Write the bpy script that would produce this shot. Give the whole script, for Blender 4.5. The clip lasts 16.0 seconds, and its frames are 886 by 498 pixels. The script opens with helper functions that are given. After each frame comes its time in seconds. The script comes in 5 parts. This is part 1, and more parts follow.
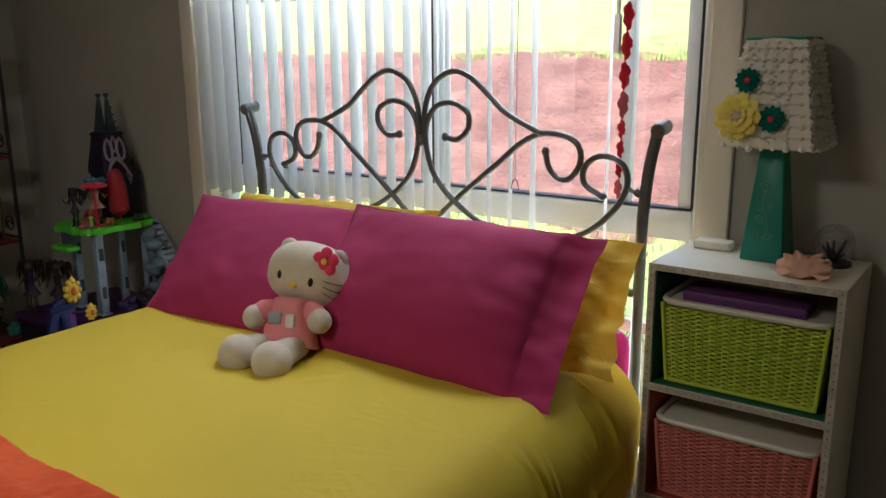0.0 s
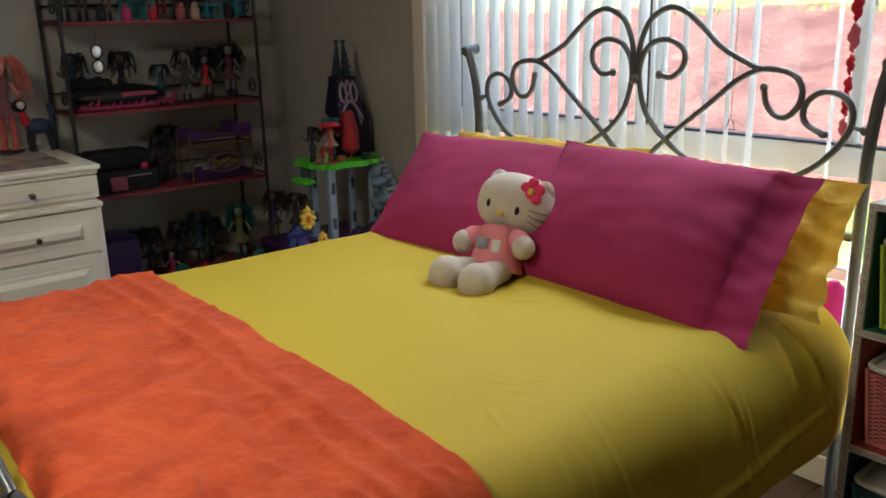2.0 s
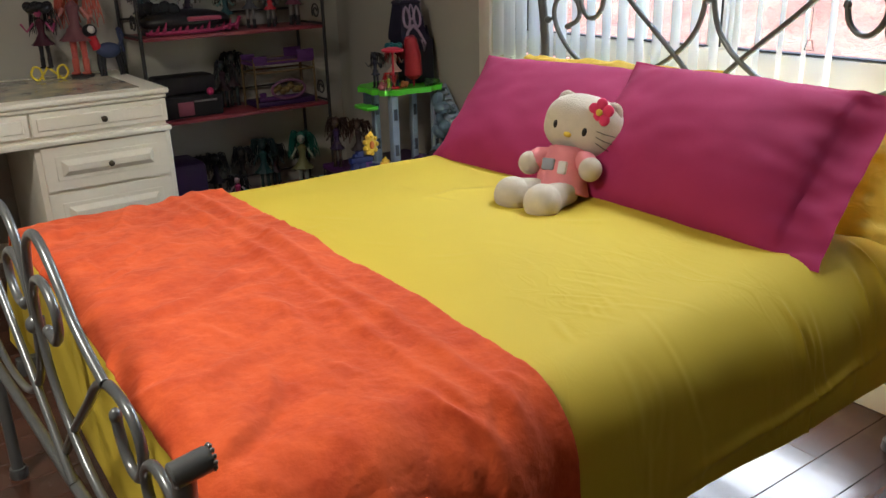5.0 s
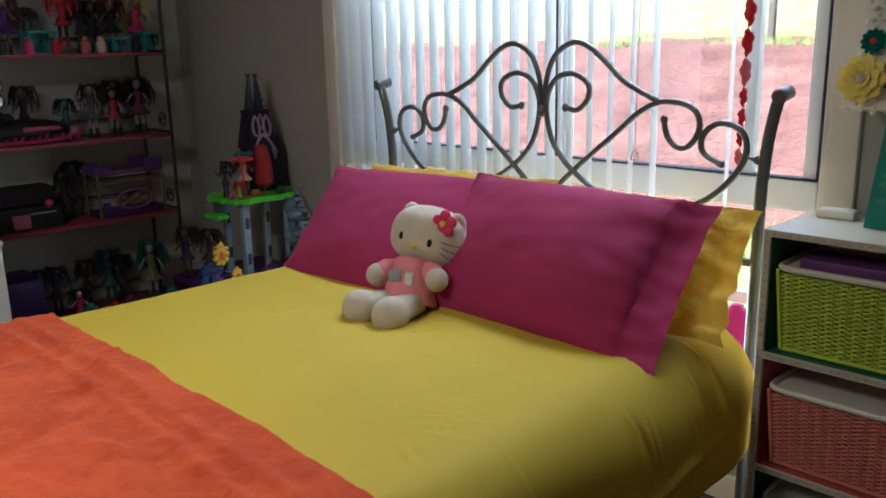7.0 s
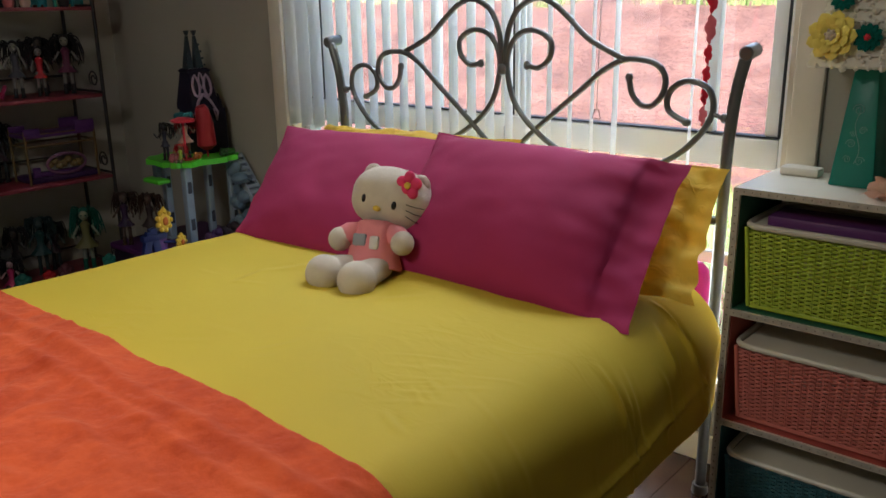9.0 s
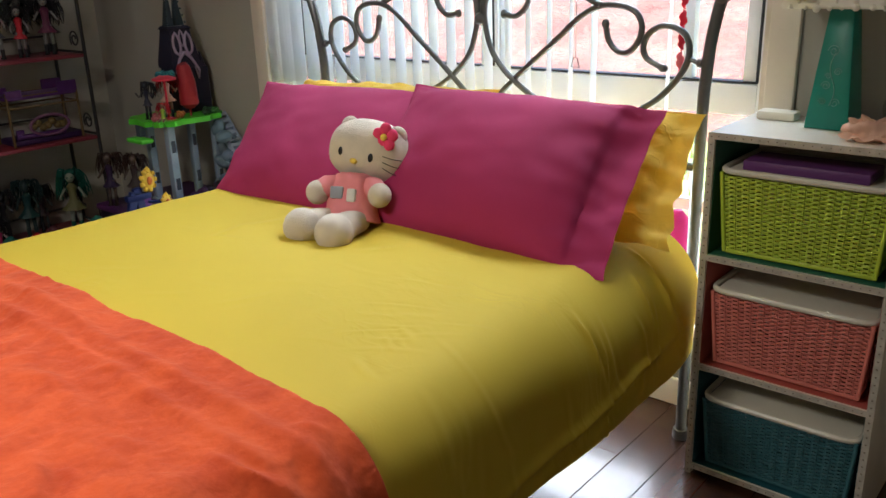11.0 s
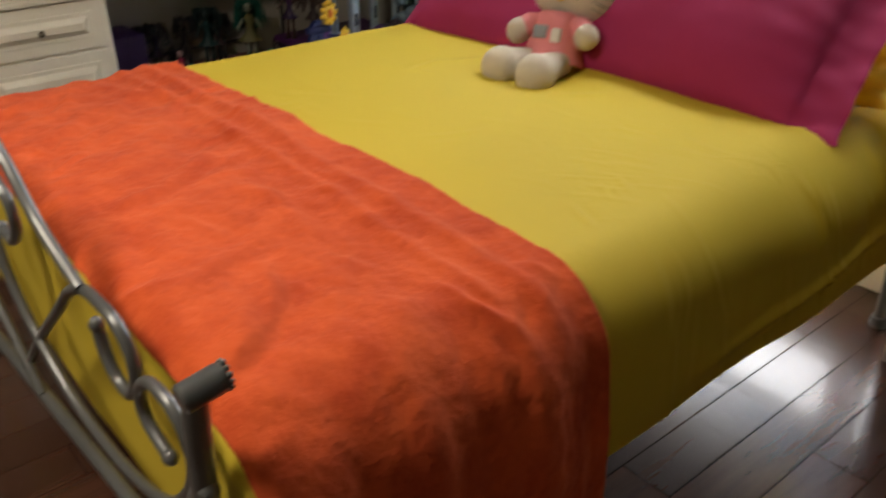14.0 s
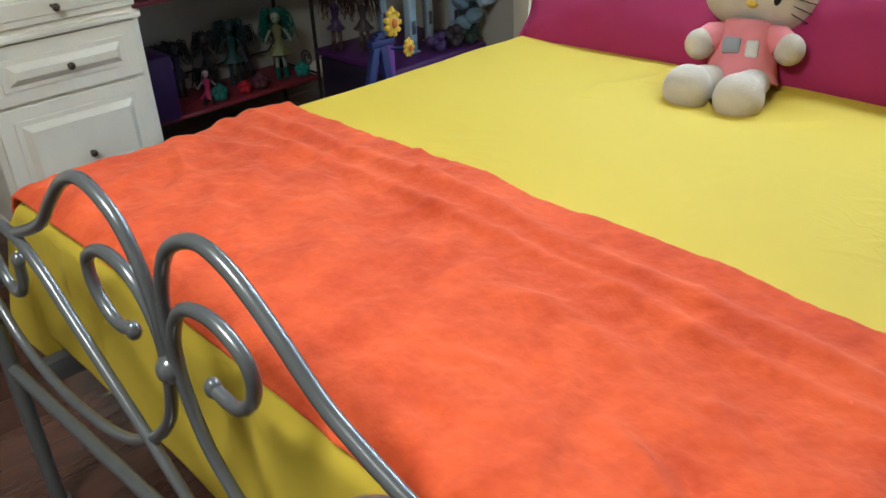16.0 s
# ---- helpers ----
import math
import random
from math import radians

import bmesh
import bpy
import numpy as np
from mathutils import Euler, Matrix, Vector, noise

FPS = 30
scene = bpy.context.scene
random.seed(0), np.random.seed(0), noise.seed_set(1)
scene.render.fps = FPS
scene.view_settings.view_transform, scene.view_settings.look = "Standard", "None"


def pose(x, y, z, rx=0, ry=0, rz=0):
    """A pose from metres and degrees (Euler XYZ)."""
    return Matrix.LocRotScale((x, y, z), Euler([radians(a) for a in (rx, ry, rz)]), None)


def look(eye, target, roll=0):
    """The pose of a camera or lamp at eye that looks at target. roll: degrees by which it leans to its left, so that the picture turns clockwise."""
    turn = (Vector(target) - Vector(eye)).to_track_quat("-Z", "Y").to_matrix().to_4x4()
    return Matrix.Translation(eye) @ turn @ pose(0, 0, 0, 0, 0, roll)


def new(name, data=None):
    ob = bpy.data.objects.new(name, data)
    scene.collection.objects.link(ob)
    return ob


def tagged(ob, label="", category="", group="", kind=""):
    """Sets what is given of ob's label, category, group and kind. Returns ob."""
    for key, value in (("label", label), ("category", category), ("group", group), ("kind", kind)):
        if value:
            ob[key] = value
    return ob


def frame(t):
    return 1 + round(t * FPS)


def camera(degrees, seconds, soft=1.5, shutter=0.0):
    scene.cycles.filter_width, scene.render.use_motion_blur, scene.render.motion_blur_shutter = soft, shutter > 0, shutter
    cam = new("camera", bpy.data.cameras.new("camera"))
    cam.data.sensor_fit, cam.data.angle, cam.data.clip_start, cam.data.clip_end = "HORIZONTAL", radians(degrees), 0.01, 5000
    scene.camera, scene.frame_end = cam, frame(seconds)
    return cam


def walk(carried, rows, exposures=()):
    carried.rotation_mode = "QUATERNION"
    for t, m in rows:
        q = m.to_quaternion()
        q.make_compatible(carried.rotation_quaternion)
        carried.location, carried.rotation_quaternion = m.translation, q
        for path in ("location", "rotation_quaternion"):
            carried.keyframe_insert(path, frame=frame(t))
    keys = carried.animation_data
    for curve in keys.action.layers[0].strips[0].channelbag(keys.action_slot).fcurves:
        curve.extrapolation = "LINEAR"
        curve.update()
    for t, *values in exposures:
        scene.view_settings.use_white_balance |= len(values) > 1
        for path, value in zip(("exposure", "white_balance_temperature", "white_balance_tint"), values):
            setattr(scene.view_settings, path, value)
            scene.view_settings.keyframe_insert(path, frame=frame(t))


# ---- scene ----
cam = camera(55.6, 16.0, shutter=0.4)
METRES, EYE, TILT, LEAN, TURN = 1.52, 1.425, 0.0, 0.0, 35.5
ROWS = [
    (0.0, 0.0, 0.0, 0.0, -0.08, -13.35, 0.32),
    (0.5, 0.0144, -0.0257, -0.0046, 1.49, -13.33, -0.56),
    (1.0, 0.0368, -0.042, -0.0236, 5.43, -14.35, 0.13),
    (1.5, 0.039, -0.0554, -0.0351, 10.54, -15.29, 1.42),
    (2.0, 0.0322, -0.0658, -0.0419, 14.99, -15.65, 1.27),
    (2.5, 0.0323, -0.0696, -0.0436, 16.56, -16.25, 1.63),
    (3.0, 0.0257, -0.0758, -0.0509, 17.48, -17.1, 1.68),
    (3.5, 0.0177, -0.077, -0.0574, 18.54, -18.33, 1.21),
    (6.0, 0.0227, -0.089, -0.0729, 18.67, -20.03, 1.54),
    (6.5, 0.0417, -0.0672, -0.0481, 12.78, -16.16, 1.68),
    (7.0, 0.051, -0.0613, -0.038, 9.65, -13.69, 1.22),
    (7.5, 0.0525, -0.0489, -0.0333, 7.1, -12.62, 1.01),
    (8.0, 0.0427, -0.0388, -0.0311, 5.67, -12.89, 1.07),
    (8.5, 0.0183, -0.0224, -0.0351, 4.58, -14.39, 1.17),
    (9.0, -0.0163, -0.035, -0.0448, 4.78, -16.37, 0.84),
    (11.5, 0.0346, -0.0344, -0.0625, 4.3, -19.13, 1.99),
    (12.0, 0.0417, -0.0294, -0.0641, 4.28, -19.08, 2.37),
    (12.5, 0.0338, -0.0258, -0.0656, 4.38, -18.82, 2.56),
    (13.0, 0.0153, -0.0258, -0.0685, 4.1, -18.42, 2.34),
    (13.5, -0.0302, -0.0442, -0.0816, 6.64, -20.35, 1.03),
    (14.0, -0.0847, -0.0173, -0.1017, 14.63, -28.17, 0.78),
    (14.5, -0.1318, 0.0658, -0.1056, 20.36, -29.73, 1.6),
    (15.0, -0.1945, 0.1208, -0.1109, 21.72, -29.9, 2.08),
    (15.5, -0.3313, 0.1308, -0.1001, 15.47, -29.69, 2.59),
    (16.0, -0.449, 0.1672, -0.1072, 10.33, -29.15, 2.39),
]
EXPOSURES = [(0.0, 2.2, 6100, 8), (2.0, 2.46, 6100, 8), (3.0, 2.66, 6100, 8), (3.7, 2.76, 6100, 8), (5.8, 3.06, 6000, 8), (6.6, 2.5, 5600, 8), (8.0, 2.27, 5800, 8), (9.2, 2.42, 6100, 8),
             (11.3, 2.97, 6000, 8), (12.5, 2.9, 6000, 8), (13.0, 2.75, 6000, 8), (13.5, 2.68, 6200, 9), (14.0, 2.68, 6900, 10), (14.5, 2.92, 7000, 8), (15.0, 2.95, 6600, 8), (15.5, 2.98, 5700, 4), (16.0, 3.2, 5400, 3)]
walk(cam, [(t, pose(0, 0, EYE, TILT, LEAN, TURN) @ pose(METRES * x, METRES * y, METRES * z, 90 + pitch, roll, yaw)) for t, x, y, z, yaw, pitch, roll in ROWS],
     exposures=EXPOSURES)

# ---- world and light ----
world = bpy.data.worlds.new("sky")
scene.world = world
world.use_nodes = True
wn = world.node_tree
sky = wn.nodes.new("ShaderNodeTexSky")
sky.sky_type = "NISHITA"
sky.sun_disc = False
sky.sun_elevation, sky.sun_rotation = radians(48), radians(200)
sky.air_density, sky.dust_density, sky.ozone_density = 1.0, 6.0, 0.4
wn.links.new(sky.outputs["Color"], wn.nodes["Background"].inputs["Color"])
wn.nodes["Background"].inputs["Strength"].default_value = 0.15

sun_data = bpy.data.lights.new("sun", "SUN")
sun_data.energy, sun_data.angle, sun_data.color = 2.8, radians(12), (1.0, 0.96, 0.9)
sun = new("sun", sun_data)
sun.matrix_world = look((-4, -8, 12), (0, 4, 0))


def window_light(name, eye, target, width, height, watts, color):
    data = bpy.data.lights.new(name, "AREA")
    data.shape, data.size, data.size_y, data.energy, data.color = "RECTANGLE", width, height, watts, color
    ob = new(name, data)
    ob.matrix_world = look(eye, target)
    return ob


# lamps for daylight at the top and in the lower lights of the bedroom window
window_light("daylight_front", (-1.7, 2.33, 1.96), (-1.6, 0.9, 0.7), 1.85, 0.28, 6.6, (0.93, 0.97, 1.0))
window_light("daylight_low", (-1.45, 2.235, 0.48), (-1.0, 0.0, 0.45), 1.28, 0.36, 2.7, (0.97, 0.98, 1.0))
# unseen round ceiling light, added and placed to brighten the room
lamp_data = bpy.data.lights.new("unseen_ceiling_bulb", "AREA")
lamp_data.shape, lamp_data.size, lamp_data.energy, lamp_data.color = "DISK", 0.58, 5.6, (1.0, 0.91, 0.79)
new("unseen_ceiling_bulb", lamp_data).matrix_world = look((-1.4, -0.65, 2.28), (-1.4, -0.649, 0))

# ---- materials ----


def material(name, color, rough=0.6, metal=0.0, vary=0.12, scale=6.0, fine=120.0, bump=0.1, sheen=0.0, nap=(1, 1, 1), coat=0.0, second=None, piece=0.0, stretch=(1, 1, 1), depth=0.004):
    """A surface with broad stains, fine grain and relief."""
    m = bpy.data.materials.new(name)
    m.use_nodes = True
    n, l = m.node_tree.nodes, m.node_tree.links
    b = n["Principled BSDF"]
    b.inputs["Roughness"].default_value = rough
    b.inputs["Metallic"].default_value = metal
    b.inputs["Sheen Weight"].default_value = sheen
    b.inputs["Sheen Tint"].default_value = (*nap, 1)
    b.inputs["Coat Weight"].default_value = coat
    co = n.new("ShaderNodeTexCoord")
    mp = n.new("ShaderNodeMapping")
    mp.inputs["Scale"].default_value = stretch
    l.new(co.outputs["Object"], mp.inputs["Vector"])
    broad, grain = n.new("ShaderNodeTexNoise"), n.new("ShaderNodeTexNoise")
    for tex, s, d in ((broad, scale, 5), (grain, fine, 3)):
        tex.inputs["Scale"].default_value, tex.inputs["Detail"].default_value = s, d
        l.new(mp.outputs["Vector"], tex.inputs["Vector"])
    mix = n.new("ShaderNodeMix")
    mix.data_type = "RGBA"
    c2 = second or tuple(min(1, c * (1 - 2.2 * vary)) for c in color)
    mix.inputs[6].default_value, mix.inputs[7].default_value = (*color, 1), (*c2, 1)
    add = n.new("ShaderNodeMath")
    add.operation = "MULTIPLY_ADD"
    l.new(broad.outputs["Fac"], add.inputs[0])
    add.inputs[1].default_value = 2.0
    add.inputs[2].default_value = -0.75
    avg = n.new("ShaderNodeMath")
    avg.operation = "MULTIPLY_ADD"
    l.new(grain.outputs["Fac"], avg.inputs[0])
    avg.inputs[1].default_value = 0.5
    l.new(add.outputs[0], avg.inputs[2])
    avg.use_clamp = True
    off = n.new("ShaderNodeMath")
    off.operation = "SUBTRACT"
    off.use_clamp = True
    l.new(avg.outputs[0], off.inputs[0])
    off.inputs[1].default_value = 0.2
    l.new(off.outputs[0], mix.inputs[0])
    out = mix.outputs[2]
    if piece:
        info = n.new("ShaderNodeObjectInfo")
        hsv = n.new("ShaderNodeHueSaturation")
        val = n.new("ShaderNodeMapRange")
        val.inputs[3].default_value, val.inputs[4].default_value = 1 - piece, 1 + piece
        l.new(info.outputs["Random"], val.inputs[0])
        l.new(val.outputs[0], hsv.inputs["Value"])
        l.new(out, hsv.inputs["Color"])
        out = hsv.outputs[0]
    l.new(out, b.inputs["Base Color"])
    if bump:
        bp = n.new("ShaderNodeBump")
        bp.inputs["Strength"].default_value, bp.inputs["Distance"].default_value = bump, depth
        l.new(grain.outputs["Fac"], bp.inputs["Height"])
        l.new(bp.outputs[0], b.inputs["Normal"])
    return m


def glass_material(name, tint=(1, 1, 1), rough=0.0, shine=0.05):
    m = bpy.data.materials.new(name)
    m.use_nodes = True
    n, l = m.node_tree.nodes, m.node_tree.links
    n.remove(n["Principled BSDF"])
    clear, gloss, mix = n.new("ShaderNodeBsdfTransparent"), n.new("ShaderNodeBsdfGlossy"), n.new("ShaderNodeMixShader")
    clear.inputs[0].default_value = (*tint, 1)
    gloss.inputs["Roughness"].default_value = rough
    mix.inputs[0].default_value = shine
    l.new(clear.outputs[0], mix.inputs[1])
    l.new(gloss.outputs[0], mix.inputs[2])
    l.new(mix.outputs[0], n["Material Output"].inputs[0])
    return m


def cloth_sheer(name, color, amount=0.4):
    """Cloth that lets part of the light through."""
    m = material(name, color, 0.8, vary=0.03, scale=4, fine=300, bump=0.05)
    n, l = m.node_tree.nodes, m.node_tree.links
    tr, mix = n.new("ShaderNodeBsdfTranslucent"), n.new("ShaderNodeMixShader")
    tr.inputs[0].default_value = (*color, 1)
    mix.inputs[0].default_value = amount
    l.new(n["Principled BSDF"].outputs[0], mix.inputs[1])
    l.new(tr.outputs[0], mix.inputs[2])
    l.new(mix.outputs[0], n["Material Output"].inputs[0])
    return m


def crumple(m, scale, height, patch=2.0, share=0.5, stretch=(1, 1, 1)):
    """Fine sharp creases in patches, laid over a material's own relief."""
    n, l = m.node_tree.nodes, m.node_tree.links
    b = n["Principled BSDF"]
    co, mp = n.new("ShaderNodeTexCoord"), n.new("ShaderNodeMapping")
    mp.inputs["Scale"].default_value = stretch
    l.new(co.outputs["Object"], mp.inputs["Vector"])
    total = None
    for k, (size, weight) in enumerate(((scale, 1.0), (scale * 2.3, 0.5))):
        tex, rid, cut = n.new("ShaderNodeTexNoise"), n.new("ShaderNodeMath"), n.new("ShaderNodeMapRange")
        tex.inputs["Scale"].default_value, tex.inputs["Detail"].default_value, tex.inputs["Distortion"].default_value = size, 1.0, 0.7 + 0.4 * k
        l.new(mp.outputs["Vector"], tex.inputs["Vector"])
        rid.operation = "ABSOLUTE"
        off = n.new("ShaderNodeMath")
        off.operation = "SUBTRACT"
        off.inputs[1].default_value = 0.5
        l.new(tex.outputs["Fac"], off.inputs[0])
        l.new(off.outputs[0], rid.inputs[0])
        cut.interpolation_type = "SMOOTHSTEP"
        cut.inputs[1].default_value, cut.inputs[2].default_value, cut.inputs[3].default_value, cut.inputs[4].default_value = 0.0, 0.10, weight, 0.0
        l.new(rid.outputs[0], cut.inputs[0])
        if total is None:
            total = cut.outputs[0]
        else:
            add = n.new("ShaderNodeMath")
            l.new(total, add.inputs[0])
            l.new(cut.outputs[0], add.inputs[1])
            total = add.outputs[0]
    where, mask, mul, bp = n.new("ShaderNodeTexNoise"), n.new("ShaderNodeMapRange"), n.new("ShaderNodeMath"), n.new("ShaderNodeBump")
    where.inputs["Scale"].default_value = patch
    l.new(co.outputs["Object"], where.inputs["Vector"])
    mask.interpolation_type = "SMOOTHSTEP"
    mask.inputs[1].default_value, mask.inputs[2].default_value = 0.62 - 0.3 * share, 0.78 - 0.3 * share
    l.new(where.outputs["Fac"], mask.inputs[0])
    mul.operation = "MULTIPLY"
    l.new(total, mul.inputs[0])
    l.new(mask.outputs[0], mul.inputs[1])
    bp.inputs["Strength"].default_value, bp.inputs["Distance"].default_value = 1.0, height
    l.new(mul.outputs[0], bp.inputs["Height"])
    if b.inputs["Normal"].links:
        l.new(b.inputs["Normal"].links[0].from_socket, bp.inputs["Normal"])
    l.new(bp.outputs[0], b.inputs["Normal"])


WALL = material("wall_paint", (0.365, 0.34, 0.29), 0.85, vary=0.04, scale=2, fine=160, bump=0.06)
CEIL = material("ceiling_paint", (0.78, 0.77, 0.74), 0.9, vary=0.03, scale=2, bump=0.05)
CREAM = material("cream_gloss_timber", (0.72, 0.65, 0.54), 0.4, vary=0.04, scale=4, fine=90, bump=0.03)
WHITE = material("white_paint", (0.78, 0.72, 0.60), 0.42, vary=0.05, scale=5, fine=70, bump=0.03)
ALU = material("white_aluminium", (0.84, 0.855, 0.87), 0.35, vary=0.03, bump=0.0)
RUBBER = material("black_gasket", (0.02, 0.02, 0.025), 0.6, vary=0.05, bump=0.0)
PLANK = material("dark_laminate", (0.072, 0.028, 0.016), 0.27, vary=0.28, scale=3, fine=26, bump=0.05, stretch=(7, 0.8, 1), piece=0.25, coat=0.15)
PLANK.node_tree.nodes["Principled BSDF"].inputs["Specular IOR Level"].default_value = 0.6
PLANK.node_tree.nodes["Principled BSDF"].inputs["IOR"].default_value = 1.55
UNDER = material("underlay", (0.02, 0.012, 0.01), 0.7)
YELLOW = cloth_sheer("yellow_cotton", (0.63, 0.46, 0.03), 0.12)
YELLOW2 = cloth_sheer("yellow_pillow_cotton", (0.86, 0.62, 0.10), 0.3)
ORANGE = material("orange_fleece", (0.63, 0.092, 0.019), 1.0, vary=0.2, scale=11, fine=70, bump=0.40, sheen=0.14, nap=(1.0, 0.30, 0.14), second=(0.38, 0.032, 0.0045), stretch=(1.2, 1, 1), depth=0.006)
MAGENTA = material("magenta_cotton", (0.34, 0.0145, 0.09), 0.85, vary=0.08, scale=3, fine=460, bump=0.15)
crumple(YELLOW, 5.0, 0.0011, 1.9, 0.5, (1.0, 1.8, 0.5))
crumple(YELLOW2, 7.0, 0.0035, 3.0, 0.8)
crumple(MAGENTA, 4.0, 0.0014, 2.6, 0.4)
STEEL = material("pewter_enamel", (0.125, 0.13, 0.128), 0.28, metal=0.35, vary=0.08, scale=20, fine=200, bump=0.03, coat=0.3)
IRON = material("black_iron", (0.018, 0.016, 0.016), 0.45, metal=0.3, vary=0.1, bump=0.05)
REDWOOD = material("red_shelf_board", (0.19, 0.018, 0.03), 0.55, vary=0.12, scale=8, bump=0.05)
VINYL = cloth_sheer("blind_vinyl", (0.95, 0.955, 0.96), 0.8)
GLASS = glass_material("window_glass")
GRASSM = material("lawn_soil", (0.115, 0.20, 0.045), 0.95, vary=0.3, scale=1.6, fine=9, bump=0.6, second=(0.29, 0.31, 0.13), depth=0.03)
EARTH = material("red_earth", (0.068, 0.026, 0.022), 0.95, vary=0.2, scale=1.6, fine=9, bump=1.0, second=(0.16, 0.08, 0.066), depth=0.06)
TEAL = material("teal_paint", (0.0, 0.20, 0.145), 0.4, vary=0.1, scale=12, bump=0.03)
LIME = material("lime_plastic", (0.47, 0.60, 0.05), 0.38, vary=0.05, bump=0.0)
CORAL = material("coral_plastic", (0.68, 0.20, 0.155), 0.4, vary=0.05, bump=0.0)
BLUE = material("petrol_plastic", (0.04, 0.135, 0.155), 0.4, vary=0.05, bump=0.0)
IVORY = material("ivory_plastic", (0.62, 0.58, 0.48), 0.4, vary=0.04, bump=0.0)
PURPLE = material("purple_card", (0.12, 0.03, 0.15), 0.5, vary=0.06, bump=0.02)
KNOB = material("antique_brass", (0.10, 0.08, 0.055), 0.35, metal=0.9, vary=0.1, bump=0.0)
DARK = material("near_black_plastic", (0.014, 0.012, 0.016), 0.5, vary=0.1, bump=0.0)

# ---- building helpers ----
ORIGIN = {}


def thing(name, at, label, category, group="", kind=""):
    ob = new(name)
    ob.empty_display_size = 0.05
    ob.location = at
    ORIGIN[ob.name] = Vector(at)
    return tagged(ob, label, category, group, kind)


def part(name, bm, mats, parent=None, label="", smooth=True):
    """Link a bmesh, made in world places, as one mesh under its thing or part."""
    me = bpy.data.meshes.new(name)
    bm.normal_update()
    bm.to_mesh(me)
    bm.free()
    for m in mats if isinstance(mats, (list, tuple)) else [mats]:
        me.materials.append(m)
    for p in me.polygons:
        p.use_smooth = smooth
    ob = new(name, me)
    if smooth:
        me.set_sharp_from_angle(angle=radians(40))
    if parent is not None:
        ob.parent = parent
        o = ORIGIN[parent.name]
        me.transform(Matrix.Translation(-o))
        ORIGIN[ob.name] = o
    else:
        ORIGIN[ob.name] = Vector((0, 0, 0))
    if label:
        ob["label"] = label
    return ob


def box(bm, x0, x1, y0, y1, z0, z1, bevel=0.0, mat=0, m=None, seg=2):
    t = bmesh.new()
    bmesh.ops.create_cube(t, size=1)
    for v in t.verts:
        v.co = Vector(((x0 + x1) / 2 + v.co.x * (x1 - x0), (y0 + y1) / 2 + v.co.y * (y1 - y0), (z0 + z1) / 2 + v.co.z * (z1 - z0)))
    if bevel:
        bmesh.ops.bevel(t, geom=t.edges[:], offset=bevel, segments=seg, affect="EDGES", profile=0.5)
    return merge(bm, t, mat, m)


def merge(bm, t, mat=0, m=None):
    if m is not None:
        t.transform(m)
    for f in t.faces:
        f.material_index = mat
    me = bpy.data.meshes.new("tmp")
    t.to_mesh(me)
    t.free()
    bm.from_mesh(me)
    bpy.data.meshes.remove(me)
    return bm


def ball(bm, c, r, mat=0, scale=(1, 1, 1), turn=None, seg=16):
    t = bmesh.new()
    bmesh.ops.create_uvsphere(t, u_segments=seg, v_segments=max(6, seg * 2 // 3), radius=r)
    m = Matrix.Translation(c) @ (turn or Matrix.Identity(4)) @ Matrix.Diagonal((*scale, 1))
    return merge(bm, t, mat, m)


def tube(bm, pts, radius, mat=0, seg=8, closed=False):
    """A round bar along the points; radius a number or a function of 0..1."""
    pts = [Vector(p) for p in pts]
    n = len(pts)
    rings = []
    side = None
    for i, p in enumerate(pts):
        a = pts[i - 1] if i or closed else p
        b = pts[(i + 1) % n] if i < n - 1 or closed else p
        d = (b - a).normalized()
        if side is None:
            side = d.orthogonal().normalized()
        side = (side - d * side.dot(d)).normalized()
        up = d.cross(side)
        r = radius(i / max(1, n - 1)) if callable(radius) else radius
        rings.append([bm.verts.new(p + r * (math.cos(k * math.tau / seg) * side + math.sin(k * math.tau / seg) * up)) for k in range(seg)])
    for i in range(n if closed else n - 1):
        a, b = rings[i], rings[(i + 1) % n]
        for k in range(seg):
            f = bm.faces.new((a[k], a[(k + 1) % seg], b[(k + 1) % seg], b[k]))
            f.material_index = mat
    if not closed:
        bm.faces.new(rings[0][::-1]).material_index = mat
        bm.faces.new(rings[-1]).material_index = mat
    return bm


def rod(bm, a, b, r0, r1=None, mat=0, seg=12):
    r1 = r0 if r1 is None else r1
    return tube(bm, [a, b], lambda t: r0 + (r1 - r0) * t, mat, seg)


def spline(pts, steps=6):
    """A smooth line through the points."""
    pts = [Vector(p) for p in pts]
    q = [2 * pts[0] - pts[1], *pts, 2 * pts[-1] - pts[-2]]
    out = []
    for i in range(1, len(q) - 2):
        for s in range(steps):
            t = s / steps
            a, b, c, d = q[i - 1:i + 3]
            out.append(0.5 * (2 * b + (c - a) * t + (2 * a - 5 * b + 4 * c - d) * t * t + (3 * b - a - 3 * c + d) * t ** 3))
    return out + [pts[-1]]


def lathe(bm, profile, at, mat=0, seg=20):
    """A turned shape: (radius, height) pairs about an upright axis."""
    at = Vector(at)
    rings = [[bm.verts.new(at + Vector((r * math.cos(k * math.tau / seg), r * math.sin(k * math.tau / seg), z))) for k in range(seg)] for r, z in profile]
    for a, b in zip(rings, rings[1:]):
        for k in range(seg):
            bm.faces.new((a[k], a[(k + 1) % seg], b[(k + 1) % seg], b[k])).material_index = mat
    bm.faces.new(rings[0][::-1]).material_index = mat
    bm.faces.new(rings[-1]).material_index = mat
    return bm


